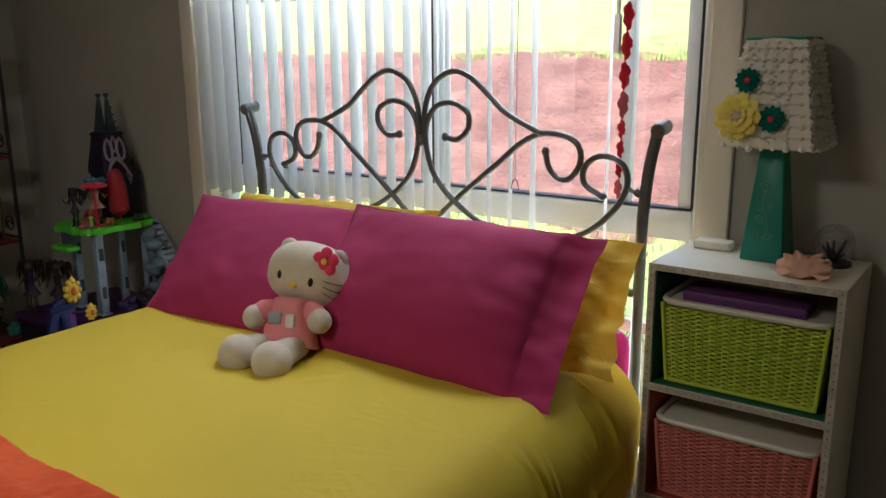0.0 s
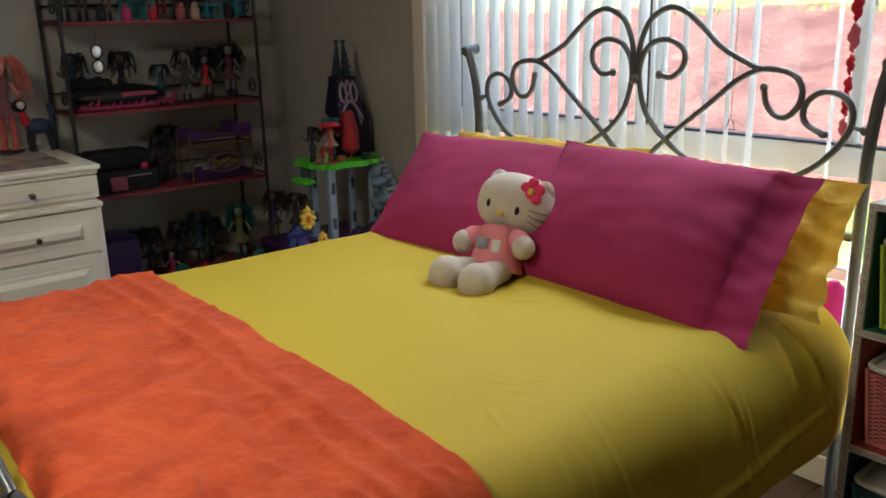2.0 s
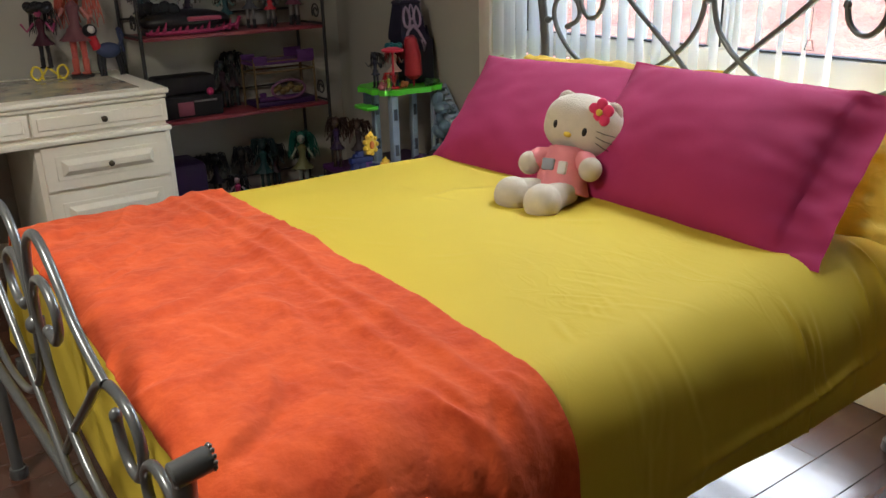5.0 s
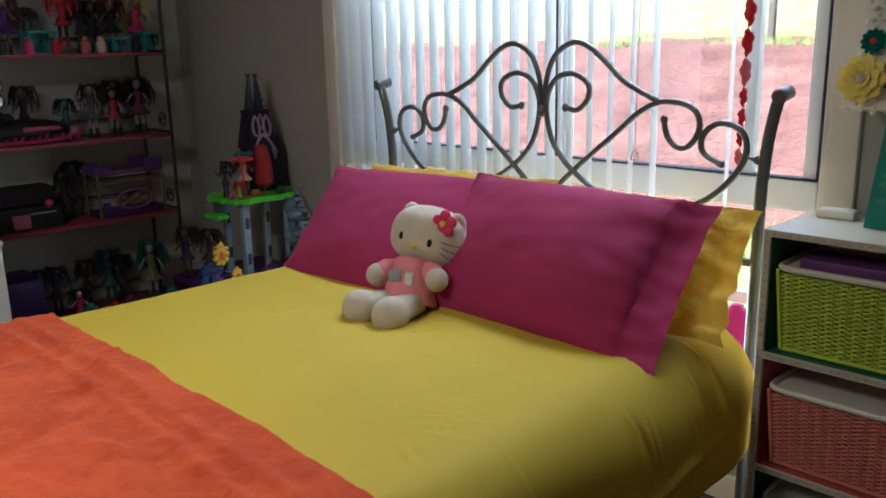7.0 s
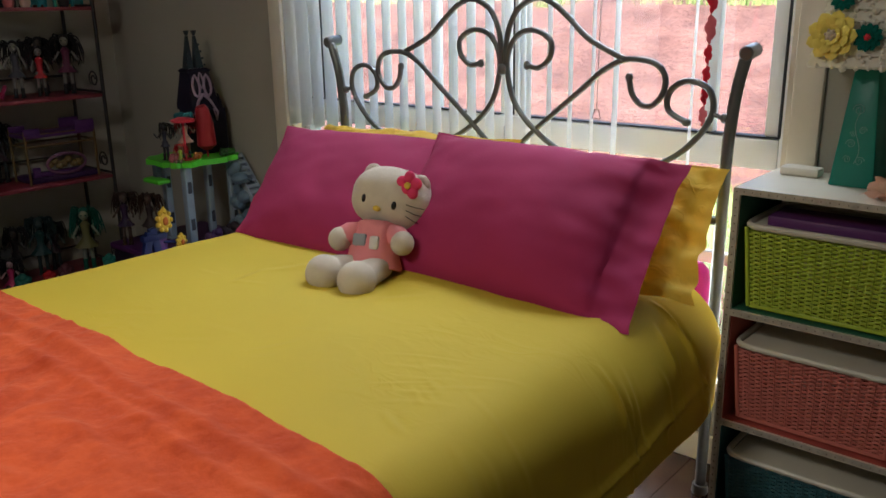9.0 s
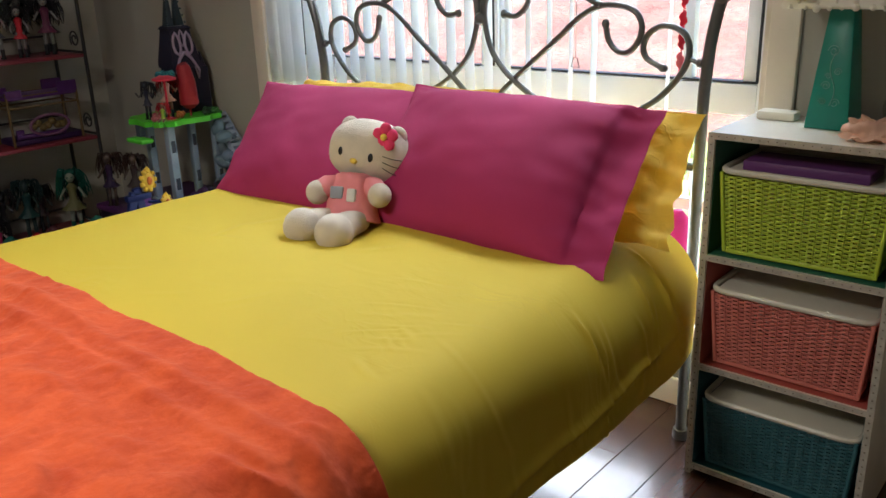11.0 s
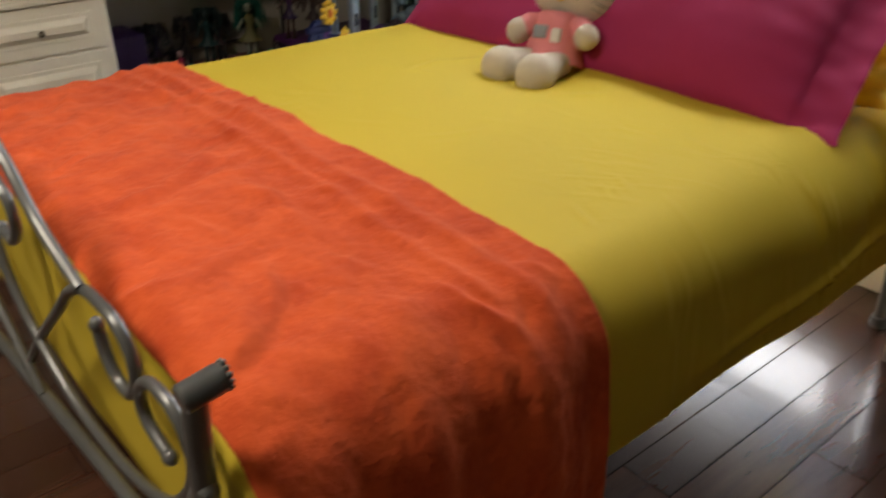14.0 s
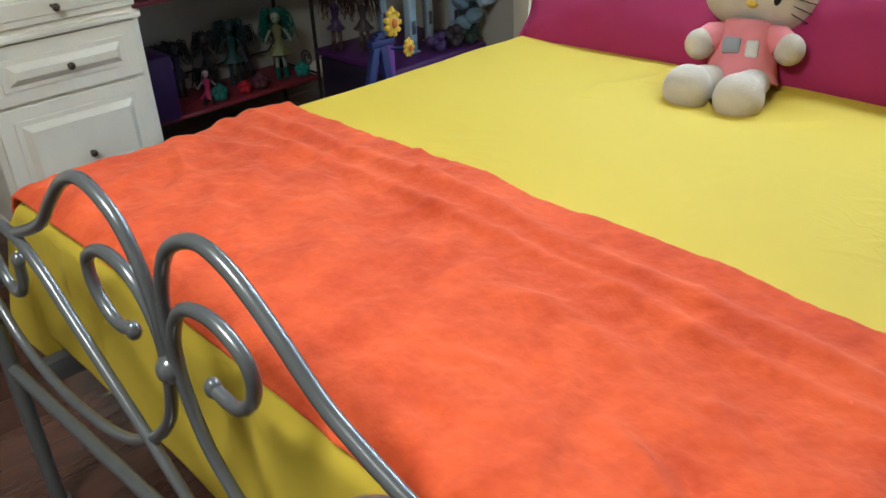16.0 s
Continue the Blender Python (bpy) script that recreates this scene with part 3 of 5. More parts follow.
def pillow(name, bl, br, tl, tr, thick, mat, label, seed, hem=0.0, crumple=0.0):
    """A filled pillow case with a seam round it, spanned by its four corners; hem: how wide the slack open end is."""
    bl, br, tl, tr = (Vector(p) for p in (bl, br, tl, tr))
    n, m = 120, 76
    normal = ((br - bl).cross(tl - bl)).normalized()
    bm = bmesh.new()
    grid = {}
    left, right = -0.97, 0.97 - hem

    def ripple(*v):
        return noise.noise(Vector(v))
    for side in (1, -1):
        for j in range(m + 1):
            for i in range(n + 1):
                u, v = i / n, j / m
                if side == -1 and (i in (0, n) or j in (0, m)):
                    grid[side, i, j] = grid[1, i, j]
                    continue
                p = bl * (1 - u) * (1 - v) + br * u * (1 - v) + tl * (1 - u) * v + tr * u * v
                a, b = 2 * u - 1, 2 * v - 1
                # edges draw in between the corners and run unevenly
                p += (tl - bl) * (-0.5 * b) * (0.045 if b > 0 else -0.012) * (1 - abs(a) ** 5) * abs(b) ** 2
                p += (br - bl) * (-0.5 * a) * 0.035 * (1 - abs(b) ** 4) * abs(a) ** 2
                rough = 0.008 + 0.25 * crumple
                p += (tl - bl) * rough * 1.3 * ripple(a * 4, b > 0, seed) * abs(b) ** 5 + (br - bl) * rough * ripple(b * 4, a > 0, seed + 9) * abs(a) ** 7
                f = min(1, max(-1, (2 * a - left - right) / (right - left)))
                e = max(0, 1 - abs(f) ** 2.4) * max(0, 1 - (abs(b) / 0.97) ** 2.4)
                rim = (1 - abs(a) ** 20) * (1 - abs(b) ** 20)
                t = thick * e ** 0.58 + 0.004 * rim
                soft = min(1, e * 3)
                t += (0.007 * ripple(a * 2 + seed, b * 2, side) + 0.003 * ripple(a * 5, b * 4 + seed, side)) * soft
                # puckers along the seams
                near = math.exp(-(1 - abs(b)) / 0.14) + math.exp(-abs(right - a) / 0.12) + math.exp(-abs(a - left) / 0.10)
                along = a * 9 if 1 - abs(b) < min(abs(right - a), abs(a - left)) else b * 6
                t += 0.0065 * min(1, near) * ripple(along, a + b, seed * 3 + side) * rim
                ridge = 0.3 - abs(ripple(a * 2.4 - b * 1.9 + 0.8 * ripple(a * 2, b * 2, 3), b * 2.2 + a * 1.4, seed * 7))
                t += crumple * (ridge + 0.3 * ripple(a * 6, b * 8, seed)) * min(1, e * 5)
                # the flat end and the seams wave out of the plane
                flat = max(0, (a - right) / (1 - right))
                bent = hem * (-0.09 * math.sin(math.pi * min(1, flat * 0.9 + 0.1)) * (0.6 + 0.8 * ripple(b * 1.3, seed, 4)) + 0.03 * ripple(b * 4.5, a * 2, seed) * min(1, flat * 2))
                bent -= 0.11 * hem * flat
                bent += (0.007 + crumple) * ripple(a * 4, b * 4, seed + 3) * (1 - soft)
                p += normal * (side * t + bent)
                grid[side, i, j] = bm.verts.new(p)
    for side in (1, -1):
        for j in range(m):
            for i in range(n):
                q = [grid[side, i, j], grid[side, i + 1, j], grid[side, i + 1, j + 1], grid[side, i, j + 1]]
                bm.faces.new(q if side == 1 else q[::-1])
    ob = part(name, bm, mat)
    for p in ob.data.polygons:
        p.use_smooth = True
    return tagged(ob, label, "pillow", "pillows on the bed")


pillow("pillow", (-1.60, 1.725, 0.67), (-0.748, 1.73, 0.668), (-1.56, 1.95, 0.955), (-0.780, 1.96, 0.955), 0.075, YELLOW2, "crumpled yellow cotton pillow standing against the headboard", 1, 0.10, 0.017)
pillow("pillow", (-2.23, 1.66, 0.67), (-1.44, 1.66, 0.67), (-2.22, 1.945, 0.95), (-1.40, 1.955, 0.968), 0.07, YELLOW2, "yellow cotton pillow behind a magenta one", 2, 0.0, 0.022)
pillow("pillow", (-2.16, 1.455, 0.652), (-1.42, 1.50, 0.66), (-2.327, 1.845, 0.948), (-1.52, 1.90, 0.962), 0.075, MAGENTA, "magenta cotton pillow leaning on a yellow one", 3)
pillow("pillow", (-1.60, 1.495, 0.655), (-0.815, 1.532, 0.648), (-1.612, 1.825, 0.990), (-0.838, 1.860, 0.985), 0.095, MAGENTA, "magenta cotton pillow with a wide hem at one end", 4, 0.22)

# ---- storage cube unit ----
CX0, CX1, CY0, CY1, CH = -0.727, -0.292, 1.867, 2.168, 0.928


def cube_unit():
    unit = thing("storage_shelf", ((CX0 + CX1) / 2, CY1, 0), "white three-tier shelf unit with a studded trim", "shelf unit")
    t = 0.016
    part("side_panel", box(bmesh.new(), CX0, CX0 + t, CY0, CY1, 0, CH - t, 0.001), WHITE, unit)
    part("side_panel", box(bmesh.new(), CX1 - t, CX1, CY0, CY1, 0, CH - t, 0.001), WHITE, unit)
    part("top", box(bmesh.new(), CX0, CX1, CY0, CY1, CH - t, CH, 0.001), WHITE, unit)
    part("back_panel", box(bmesh.new(), CX0 + t, CX1 - t, CY1 - 0.008, CY1 - 0.001, 0.03, CH - t), WHITE, unit)
    for z in (0.03, 0.326, 0.624):
        part("shelf", box(bmesh.new(), CX0 + t, CX1 - t, CY0 + 0.001, CY1 - 0.009, z - t, z), WHITE, unit)
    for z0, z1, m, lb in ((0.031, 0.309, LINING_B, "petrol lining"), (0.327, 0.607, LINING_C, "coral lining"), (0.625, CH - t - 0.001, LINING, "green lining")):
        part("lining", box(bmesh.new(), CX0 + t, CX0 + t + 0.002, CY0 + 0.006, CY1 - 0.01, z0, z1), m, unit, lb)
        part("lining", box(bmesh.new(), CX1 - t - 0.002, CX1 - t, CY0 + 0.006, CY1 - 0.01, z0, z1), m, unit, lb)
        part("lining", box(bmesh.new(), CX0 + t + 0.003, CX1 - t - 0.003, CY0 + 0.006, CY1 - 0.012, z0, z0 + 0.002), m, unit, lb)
    # studded ribbon on the front edges
    for nm, x0, x1, z0, z1 in (("trim", CX0, CX0 + t, 0, CH), ("trim", CX1 - t, CX1, 0, CH), ("trim", CX0 + t, CX1 - t, CH - t, CH), ("trim", CX0 + t, CX1 - t, 0.611, 0.624), ("trim", CX0 + t, CX1 - t, 0.313, 0.326), ("trim", CX0 + t, CX1 - t, 0.016, 0.03)):
        bm = box(bmesh.new(), x0, x1, CY0 - 0.002, CY0, z0, z1)
        long_x = x1 - x0 > z1 - z0
        count = int((x1 - x0 if long_x else z1 - z0) / 0.019)
        for k in range(count):
            f = (k + 0.5) / count
            x, z = (x0 + (x1 - x0) * f, (z0 + z1) / 2) if long_x else ((x0 + x1) / 2, z0 + (z1 - z0) * f)
            r = 0.0013 if long_x else 0.0017
            box(bm, x - r, x + r, CY0 - 0.003, CY0 - 0.0015, z - r, z + r, mat=1)
        part(nm, bm, [RIBBON, STUD], unit, "ivory ribbon with small dark studs", smooth=False)


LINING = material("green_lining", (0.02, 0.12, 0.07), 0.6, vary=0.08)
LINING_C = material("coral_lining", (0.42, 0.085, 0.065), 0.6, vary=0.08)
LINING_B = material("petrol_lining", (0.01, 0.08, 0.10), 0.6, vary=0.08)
STUD = material("bronze_stud", (0.16, 0.12, 0.09), 0.4, metal=0.4)
RIBBON = material("ivory_ribbon", (0.50, 0.45, 0.37), 0.5, vary=0.2, scale=40)
cube_unit()


def basket(z, mat, label, h=0.192):
    """A tapered plastic basket with a pierced weave and a rolled ivory rim."""
    w, d = 0.186, 0.138
    cx, cy = (CX0 + CX1) / 2 + 0.003, CY0 + 0.148
    b = thing("storage_basket", (cx, cy, z), label, "basket", "baskets in the shelf unit")
    bm = bmesh.new()

    def wall(p, q, n, rows):
        """Woven side from p to q: a grid with slots left open, thickened inwards."""
        p, q = Vector(p), Vector(q)
        along = (q - p)
        inward = Vector((-along.y, along.x, 0)).normalized()
        for k in range(n):
            for r in range(rows):
                f0, f1 = k / n, (k + 1) / n
                z0, z1 = 0.012 + (h - 0.03) * r / rows, 0.012 + (h - 0.03) * (r + 1) / rows

                def at(f, zz, push=0.0):
                    s = 0.92 + 0.08 * zz / h
                    c = p + along * f
                    return Vector((cx + c.x * s, cy + c.y * s, z + zz)) - inward * push
                bulge = 0.0016 * (1 if k % 2 else -1)
                hgt = z1 - z0
                low = 0.16 if k % 2 else 0.50
                fa, fb = f0 + (f1 - f0) * 0.17, f0 + (f1 - f0) * 0.83
                za, zb = z0 + hgt * low, z0 + hgt * (low + 0.36)
                o = [bm.verts.new(at(*c, bulge)) for c in ((f0, z0), (f1, z0), (f1, z1), (f0, z1))]
                i = [bm.verts.new(at(*c, bulge)) for c in ((fa, za), (fb, za), (fb, zb), (fa, zb))]
                for e in range(4):
                    bm.faces.new((o[e], o[(e + 1) % 4], i[(e + 1) % 4], i[e]))
    cs = [(-w, -d), (w, -d), (w, d), (-w, d)]
    wall(cs[0], cs[1], 23, 17)
    wall(cs[1], cs[2], 14, 17)
    wall(cs[2], cs[3], 23, 17)
    wall(cs[3], cs[0], 14, 17)
    body = part("woven_body", bm, mat, b)
    mod = body.modifiers.new("thickness", "SOLIDIFY")
    mod.thickness, mod.offset = 0.0025, -1
    bm = box(bmesh.new(), cx - w * 0.925, cx + w * 0.925, cy - d * 0.925, cy + d * 0.925, z, z + 0.013, 0.005)
    part("base", bm, mat, b)
    for sx in (-1, 1):
        for sy in (-1, 1):
            part("corner_rib", rod(bmesh.new(), (cx + sx * w * 0.918, cy + sy * d * 0.918, z + 0.005), (cx + sx * w, cy + sy * d, z + h - 0.01), 0.005), mat, b)
    bm = bmesh.new()
    ring = []
    for k in range(48):
        a = k * math.tau / 48
        ex = 0.22
        ring.append((cx + (w + 0.004) * math.copysign(abs(math.cos(a)) ** ex, math.cos(a)), cy + (d + 0.004) * math.copysign(abs(math.sin(a)) ** ex, math.sin(a)), z + h - 0.006))
    tube(bm, ring, 0.008, seg=8, closed=True)
    part("rim", bm, IVORY, b, "rolled ivory plastic rim")
    bm = bmesh.new()
    box(bm, cx - w + 0.006, cx + w - 0.006, cy - d + 0.006, cy + d - 0.006, z + h - 0.012, z + h - 0.006, 0.002)
    part("lid", bm, IVORY, b, "flat ivory plastic lid")
    return b


basket(0.631, LIME, "lime green woven plastic basket with ivory rim", 0.213)
basket(0.333, CORAL, "coral pink woven plastic basket with ivory lid", 0.208)
basket(0.037, BLUE, "petrol blue woven plastic basket with ivory lid", 0.202)
tagged(part("flat_box", box(bmesh.new(), -0.655, -0.375, 1.905, 2.02, 0.838, 0.862, 0.003), PURPLE), "flat purple box lying on the green basket", "box")

# ---- desk ----
DX, DY0, DY1, DZ = -3.325, -0.62, 0.985, 0.82


def drawer(name, parent, y0, y1, z0, z1, x, field):
    """A drawer front with a raised field and a small knob, facing the room."""
    bm = box(bmesh.new(), x, x + 0.014, y0, y1, z0, z1, 0.003)
    if field:
        # sunk border, sloped raised field
        box(bm, x + 0.010, x + 0.017, y0 + 0.045, y1 - 0.045, z0 + 0.04, z1 - 0.04, 0.0015)
        t = bmesh.new()
        bmesh.ops.create_cube(t, size=1)
        yc, zc, hy, hz = (y0 + y1) / 2, (z0 + z1) / 2, (y1 - y0) / 2 - 0.058, (z1 - z0) / 2 - 0.05
        for v in t.verts:
            front = v.co.x > 0
            v.co = Vector((x + (0.034 if front else 0.012), yc + math.copysign(hy - (0.026 if front else 0), v.co.y), zc + math.copysign(hz - (0.026 if front else 0), v.co.z)))
        merge(bm, t)
    else:
        box(bm, x + 0.010, x + 0.018, y0 + 0.02, y1 - 0.02, z0 + 0.02, z1 - 0.02, 0.004)
    d = part(name, bm, WHITE, parent, smooth=False)
    bm = bmesh.new()
    yc, zc = (y0 + y1) / 2, (z0 + z1) / 2
    rod(bm, (x + 0.014, yc, zc), (x + 0.052, yc, zc), 0.005)
    ball(bm, (x + 0.056, yc, zc), 0.012, scale=(0.7, 1, 1))
    part("knob", bm, KNOB, d, "antique brass knob")


def desk_thing():
    d = thing("desk", (-3.65, 0.2, 0), "cream-white panelled writing desk with brass knobs", "desk")
    back = -4.07
    bm = box(bmesh.new(), back, DX + 0.012, DY0, DY1, DZ - 0.022, DZ, 0.006)
    box(bm, back, DX + 0.002, DY0 + 0.01, DY1 - 0.01, DZ - 0.04, DZ - 0.022, 0.006)
    part("top", bm, WHITE, d)
    bm = box(bmesh.new(), back + 0.08, DX - 0.07, DY0 + 0.08, DY1 - 0.09, DZ, DZ + 0.002)
    part("glass_inlay", bm, PICTURE, d, "glossy picture panel under glass")
    bm = box(bmesh.new(), back, DX - 0.02, DY0 + 0.02, DY1 - 0.02, 0.665, DZ - 0.04)
    box(bm, back, DX + 0.008, DY0 + 0.008, DY1 - 0.006, 0.648, 0.668, 0.006)
    part("apron", bm, WHITE, d)
    for y0 in (0.455, DY0 + 0.015):
        y1 = y0 + 0.522
        bm = box(bmesh.new(), back, DX - 0.02, y0, y1, 0.04, 0.648, 0.003)
        box(bm, back + 0.02, DX - 0.012, y0 - 0.004, y1 + 0.004, 0.0, 0.07, 0.004)
        ped = part("pedestal", bm, WHITE, d)
        drawer("drawer", ped, y0 + 0.02, y1 - 0.02, 0.468, 0.643, DX - 0.02, True)
        drawer("drawer", ped, y0 + 0.02, y1 - 0.02, 0.085, 0.458, DX - 0.02, True)
        drawer("drawer", d, y0 + 0.005, y1 - 0.005, 0.686, DZ - 0.044, DX - 0.02, False)
    drawer("drawer", d, DY0 + 0.545, 0.452, 0.686, DZ - 0.044, DX - 0.02, False)


PICTURE = material("picture_panel", (0.50, 0.42, 0.30), 0.15, vary=0.3, scale=9, fine=30, bump=0, second=(0.06, 0.11, 0.16))
desk_thing()

# ---- etagere ----
SX0, SX1, SY0, SY1 = -4.05, -3.755, 1.03, 1.935
LEVELS = (0.135, 0.595, 0.975, 1.362, 1.74)


def etagere():
    e = thing("display_shelf", (-3.9, 1.5, 0), "black iron etagere with red boards full of dolls", "shelf")
    for x in (SX0, SX1):
        for y in (SY0, SY1):
            part("post", rod(bmesh.new(), (x, y, 0), (x, y, 1.85), 0.0085), IRON, e)
    for z in LEVELS:
        part("board", box(bmesh.new(), SX0 - 0.004, SX1 + 0.006, SY0 + 0.01, SY1 - 0.01, z - 0.016, z, 0.002), REDWOOD, e, "dark red shelf board")
        for y in (SY0, SY1):
            part("side_bar", rod(bmesh.new(), (SX0, y, z + 0.004), (SX1, y, z + 0.004), 0.006), IRON, e)
            pts = []
            for k in range(22):
                a = k / 21 * 3.2 * math.pi
                r = 0.012 + 0.03 * k / 21
                pts.append(((SX0 + SX1) / 2 + 0.07 + r * math.cos(a), y, z + 0.06 + r * math.sin(a)))
            part("scroll", tube(bmesh.new(), pts, 0.004, seg=6), IRON, e)
        part("back_bar", rod(bmesh.new(), (SX0, SY0, z + 0.07), (SX0, SY1, z + 0.07), 0.005), IRON, e)


etagere()

# ---- vertical blind ----
def blind():
    b = thing("vertical_blind", (-1.9, 2.17, 1.95), "white vertical blind with its vinyl slats turned open", "blind")
    part("head_rail", box(bmesh.new(), WX0 + 0.02, WX1 - 0.02, 2.195, 2.235, 2.07, 2.105, 0.004), ALU, b)
    bm = bmesh.new()
    w, n = 0.089, 4
    for k in range(n):
        u0, u1 = (k / n - 0.5) * w, ((k + 1) / n - 0.5) * w
        c = lambda u: 0.004 * math.cos(u / w * math.pi)
        bm.faces.new([bm.verts.new(v) for v in ((c(u0), u0, 0.885), (c(u1), u1, 0.885), (c(u1), u1, 2.07), (c(u0), u0, 2.07))])
    first = None
    spots = [-2.69, -2.617] + [-2.545 + 0.0775 * i for i in range(18)] + [-0.99]
    rng = random.Random(4)
    for x in spots:
        m = Matrix.Translation((x, 2.185, 0)) @ Matrix.Rotation(radians(21 + rng.uniform(-4, 4)), 4, "Z")
        if first is None:
            ob = part("slat", bm, VINYL, None)
            me = ob.data
            ob.parent = b
            first = ob
        else:
            ob = new("slat", me)
            ob.parent = b
        ob.matrix_basis = Matrix.Translation(-b.location) @ m


blind()

# ---- small things ----
PAINTS = {}


def paint(color, rough=0.5, metal=0.0):
    key = (color, rough, metal)
    if key not in PAINTS:
        PAINTS[key] = material("paint", color, rough, metal, vary=0.08, scale=25, fine=200, bump=0.02)
        PAINTS[key].node_tree.nodes["Principled BSDF"].inputs["Specular IOR Level"].default_value = 0.25
    return PAINTS[key]


BLACK, PINK, RED, SKIN, CYAN = (0.012, 0.011, 0.013), (0.42, 0.03, 0.11), (0.36, 0.012, 0.02), (0.20, 0.12, 0.085), (0.02, 0.18, 0.20)
VIOLET, GREEN, GOLD, BROWN, LILAC, GREYB = (0.06, 0.015, 0.12), (0.03, 0.28, 0.10), (0.26, 0.16, 0.03), (0.07, 0.028, 0.016), (0.38, 0.30, 0.45), (0.28, 0.34, 0.42)
FUR = material("cream_plush", (0.60, 0.52, 0.41), 0.95, vary=0.06, scale=30, fine=340, bump=0.7, sheen=0.3)
SHIRT = material("pink_jersey", (0.74, 0.24, 0.25), 0.9, vary=0.07, scale=18, fine=420, bump=0.25)


def plush_toy():
    """A sitting plush cat in a shirt, leaning on the pillow; one mesh."""
    f, s, up = Vector((0.39, -0.92, 0)).normalized(), Vector((0.92, 0.39, 0)).normalized(), Vector((0, 0, 1))
    frame_m = Matrix((s, -f, up)).transposed().to_4x4()
    bm = bmesh.new()
    hc = Vector((-1.550, 1.560, 0.842))
    tilt = frame_m @ Matrix.Rotation(radians(-10), 4, "Z") @ Matrix.Rotation(radians(8), 4, "Y") @ Matrix.Rotation(radians(-10), 4, "X")

    def head(u, v, w):
        return hc + (tilt @ Vector((u, v, w)))

    t = bmesh.new()
    bmesh.ops.create_uvsphere(t, u_segments=36, v_segments=24, radius=1)
    for v in t.verts:
        c = v.co
        k = 1 + 0.10 * max(0, -c.z) * (abs(c.x))
        v.co = Vector((math.copysign(abs(c.x) ** 0.88, c.x) * 0.119 * k, c.y * 0.082, math.copysign(abs(c.z) ** 0.9, c.z) * 0.087))
    merge(bm, t, 0, Matrix.Translation(hc) @ tilt)
    for sx in (-1, 1):
        ball(bm, head(sx * 0.074, 0.004, 0.055), 0.029, 0, (1.0, 0.55, 1.0), tilt @ Matrix.Rotation(radians(sx * 28), 4, "Y"))
        ball(bm, head(sx * 0.046, -0.0755, -0.004), 0.0095, 1, (0.8, 0.5, 1.25), tilt)
        for k in range(3 if sx > 0 else 0):
            a, b = Vector((0.078, -0.069 + 0.004 * k, 0.006 - 0.016 * k)), Vector((0.116, -0.032, 0.000 - 0.021 * k))
            m = (a + b) / 2 + Vector((0.007, -0.013, 0))
            tube(bm, [head(*p) for p in (a, m, b)], 0.0012, 1, 5)
    ball(bm, head(0, -0.081, -0.022), 0.010, 2, (1.2, 0.6, 0.75), tilt)
    # flower by the ear
    fc = Vector((0.070, -0.056, 0.055))
    for k in range(5):
        a = k * math.tau / 5 + 0.4
        ball(bm, head(fc.x + 0.022 * math.cos(a), fc.y, fc.z + 0.022 * math.sin(a)), 0.0165, 3, (1, 0.6, 1), tilt)
    ball(bm, head(fc.x, fc.y - 0.009, fc.z), 0.0095, 2, (1, 0.7, 1), tilt)
    # body in a shirt
    bc = Vector((-1.532, 1.474, 0.736))
    lean = frame_m @ Matrix.Rotation(radians(-22), 4, "X")
    rows = []
    for r, h in ((0.030, 0.062), (0.046, 0.056), (0.056, 0.038), (0.060, 0.015), (0.064, -0.015), (0.069, -0.042), (0.075, -0.066), (0.072, -0.069), (0.060, -0.060)):
        ring = []
        for k in range(40):
            a = k * math.tau / 40
            w = 1 + 0.10 * noise.noise(Vector((math.cos(a) * 2, math.sin(a) * 2 + h * 14, h * 40))) + 0.05 * noise.noise(Vector((a * 3, h * 60, 2)))
            ring.append(bm.verts.new(bc + lean @ Vector((r * w * math.cos(a) * 1.04, r * w * math.sin(a) * 0.93 - 0.010, h + 0.006 * noise.noise(Vector((a * 1.5, 0, 3)))))))
        rows.append(ring)
    for p, q in zip(rows, rows[1:]):
        for k in range(40):
            bm.faces.new((p[k], q[k], q[(k + 1) % 40], p[(k + 1) % 40])).material_index = 4
    for sx in (-1, 1):
        a = bc + lean @ Vector((sx * 0.045, -0.012, 0.03))
        b = bc + lean @ Vector((sx * 0.088, -0.045, 0.004))
        tube(bm, [a, (a + b) / 2 + Vector((0, 0, 0.008)), a + (b - a) * 0.8], lambda t: 0.027 + 0.004 * t, 4, 14)
        ball(bm, b, 0.031, 0, (1, 1.1, 1.05), lean, 20)
    # shirt print as plain patches
    box(bm, -0.042, -0.006, -0.0715, -0.055, -0.012, 0.020, 0.004, 5, Matrix.Translation(bc) @ lean)
    box(bm, 0.004, 0.03, -0.0715, -0.055, -0.020, 0.016, 0.006, 6, Matrix.Translation(bc) @ lean)
    # legs stretched forward
    for foot, hip in ((Vector((-1.457, 1.324, 0.690)), 0.035), (Vector((-1.565, 1.314, 0.690)), -0.035)):
        h = bc + lean @ Vector((hip, -0.03, -0.064))
        tube(bm, spline([h, h + (foot - h) * 0.5 + Vector((0, 0, 0.004)), foot], 5), lambda t: 0.029 + 0.014 * t, 0, 18)
        ball(bm, foot, 0.049, 0, (1.02, 1.05, 1.0), frame_m, 24)
    ob = part("plush_toy", bm, [FUR, paint(BLACK, 0.3), paint((0.75, 0.52, 0.08), 0.8), paint((0.70, 0.05, 0.14), 0.85), SHIRT, paint((0.30, 0.31, 0.33), 0.7), paint((0.7, 0.66, 0.6), 0.7)])
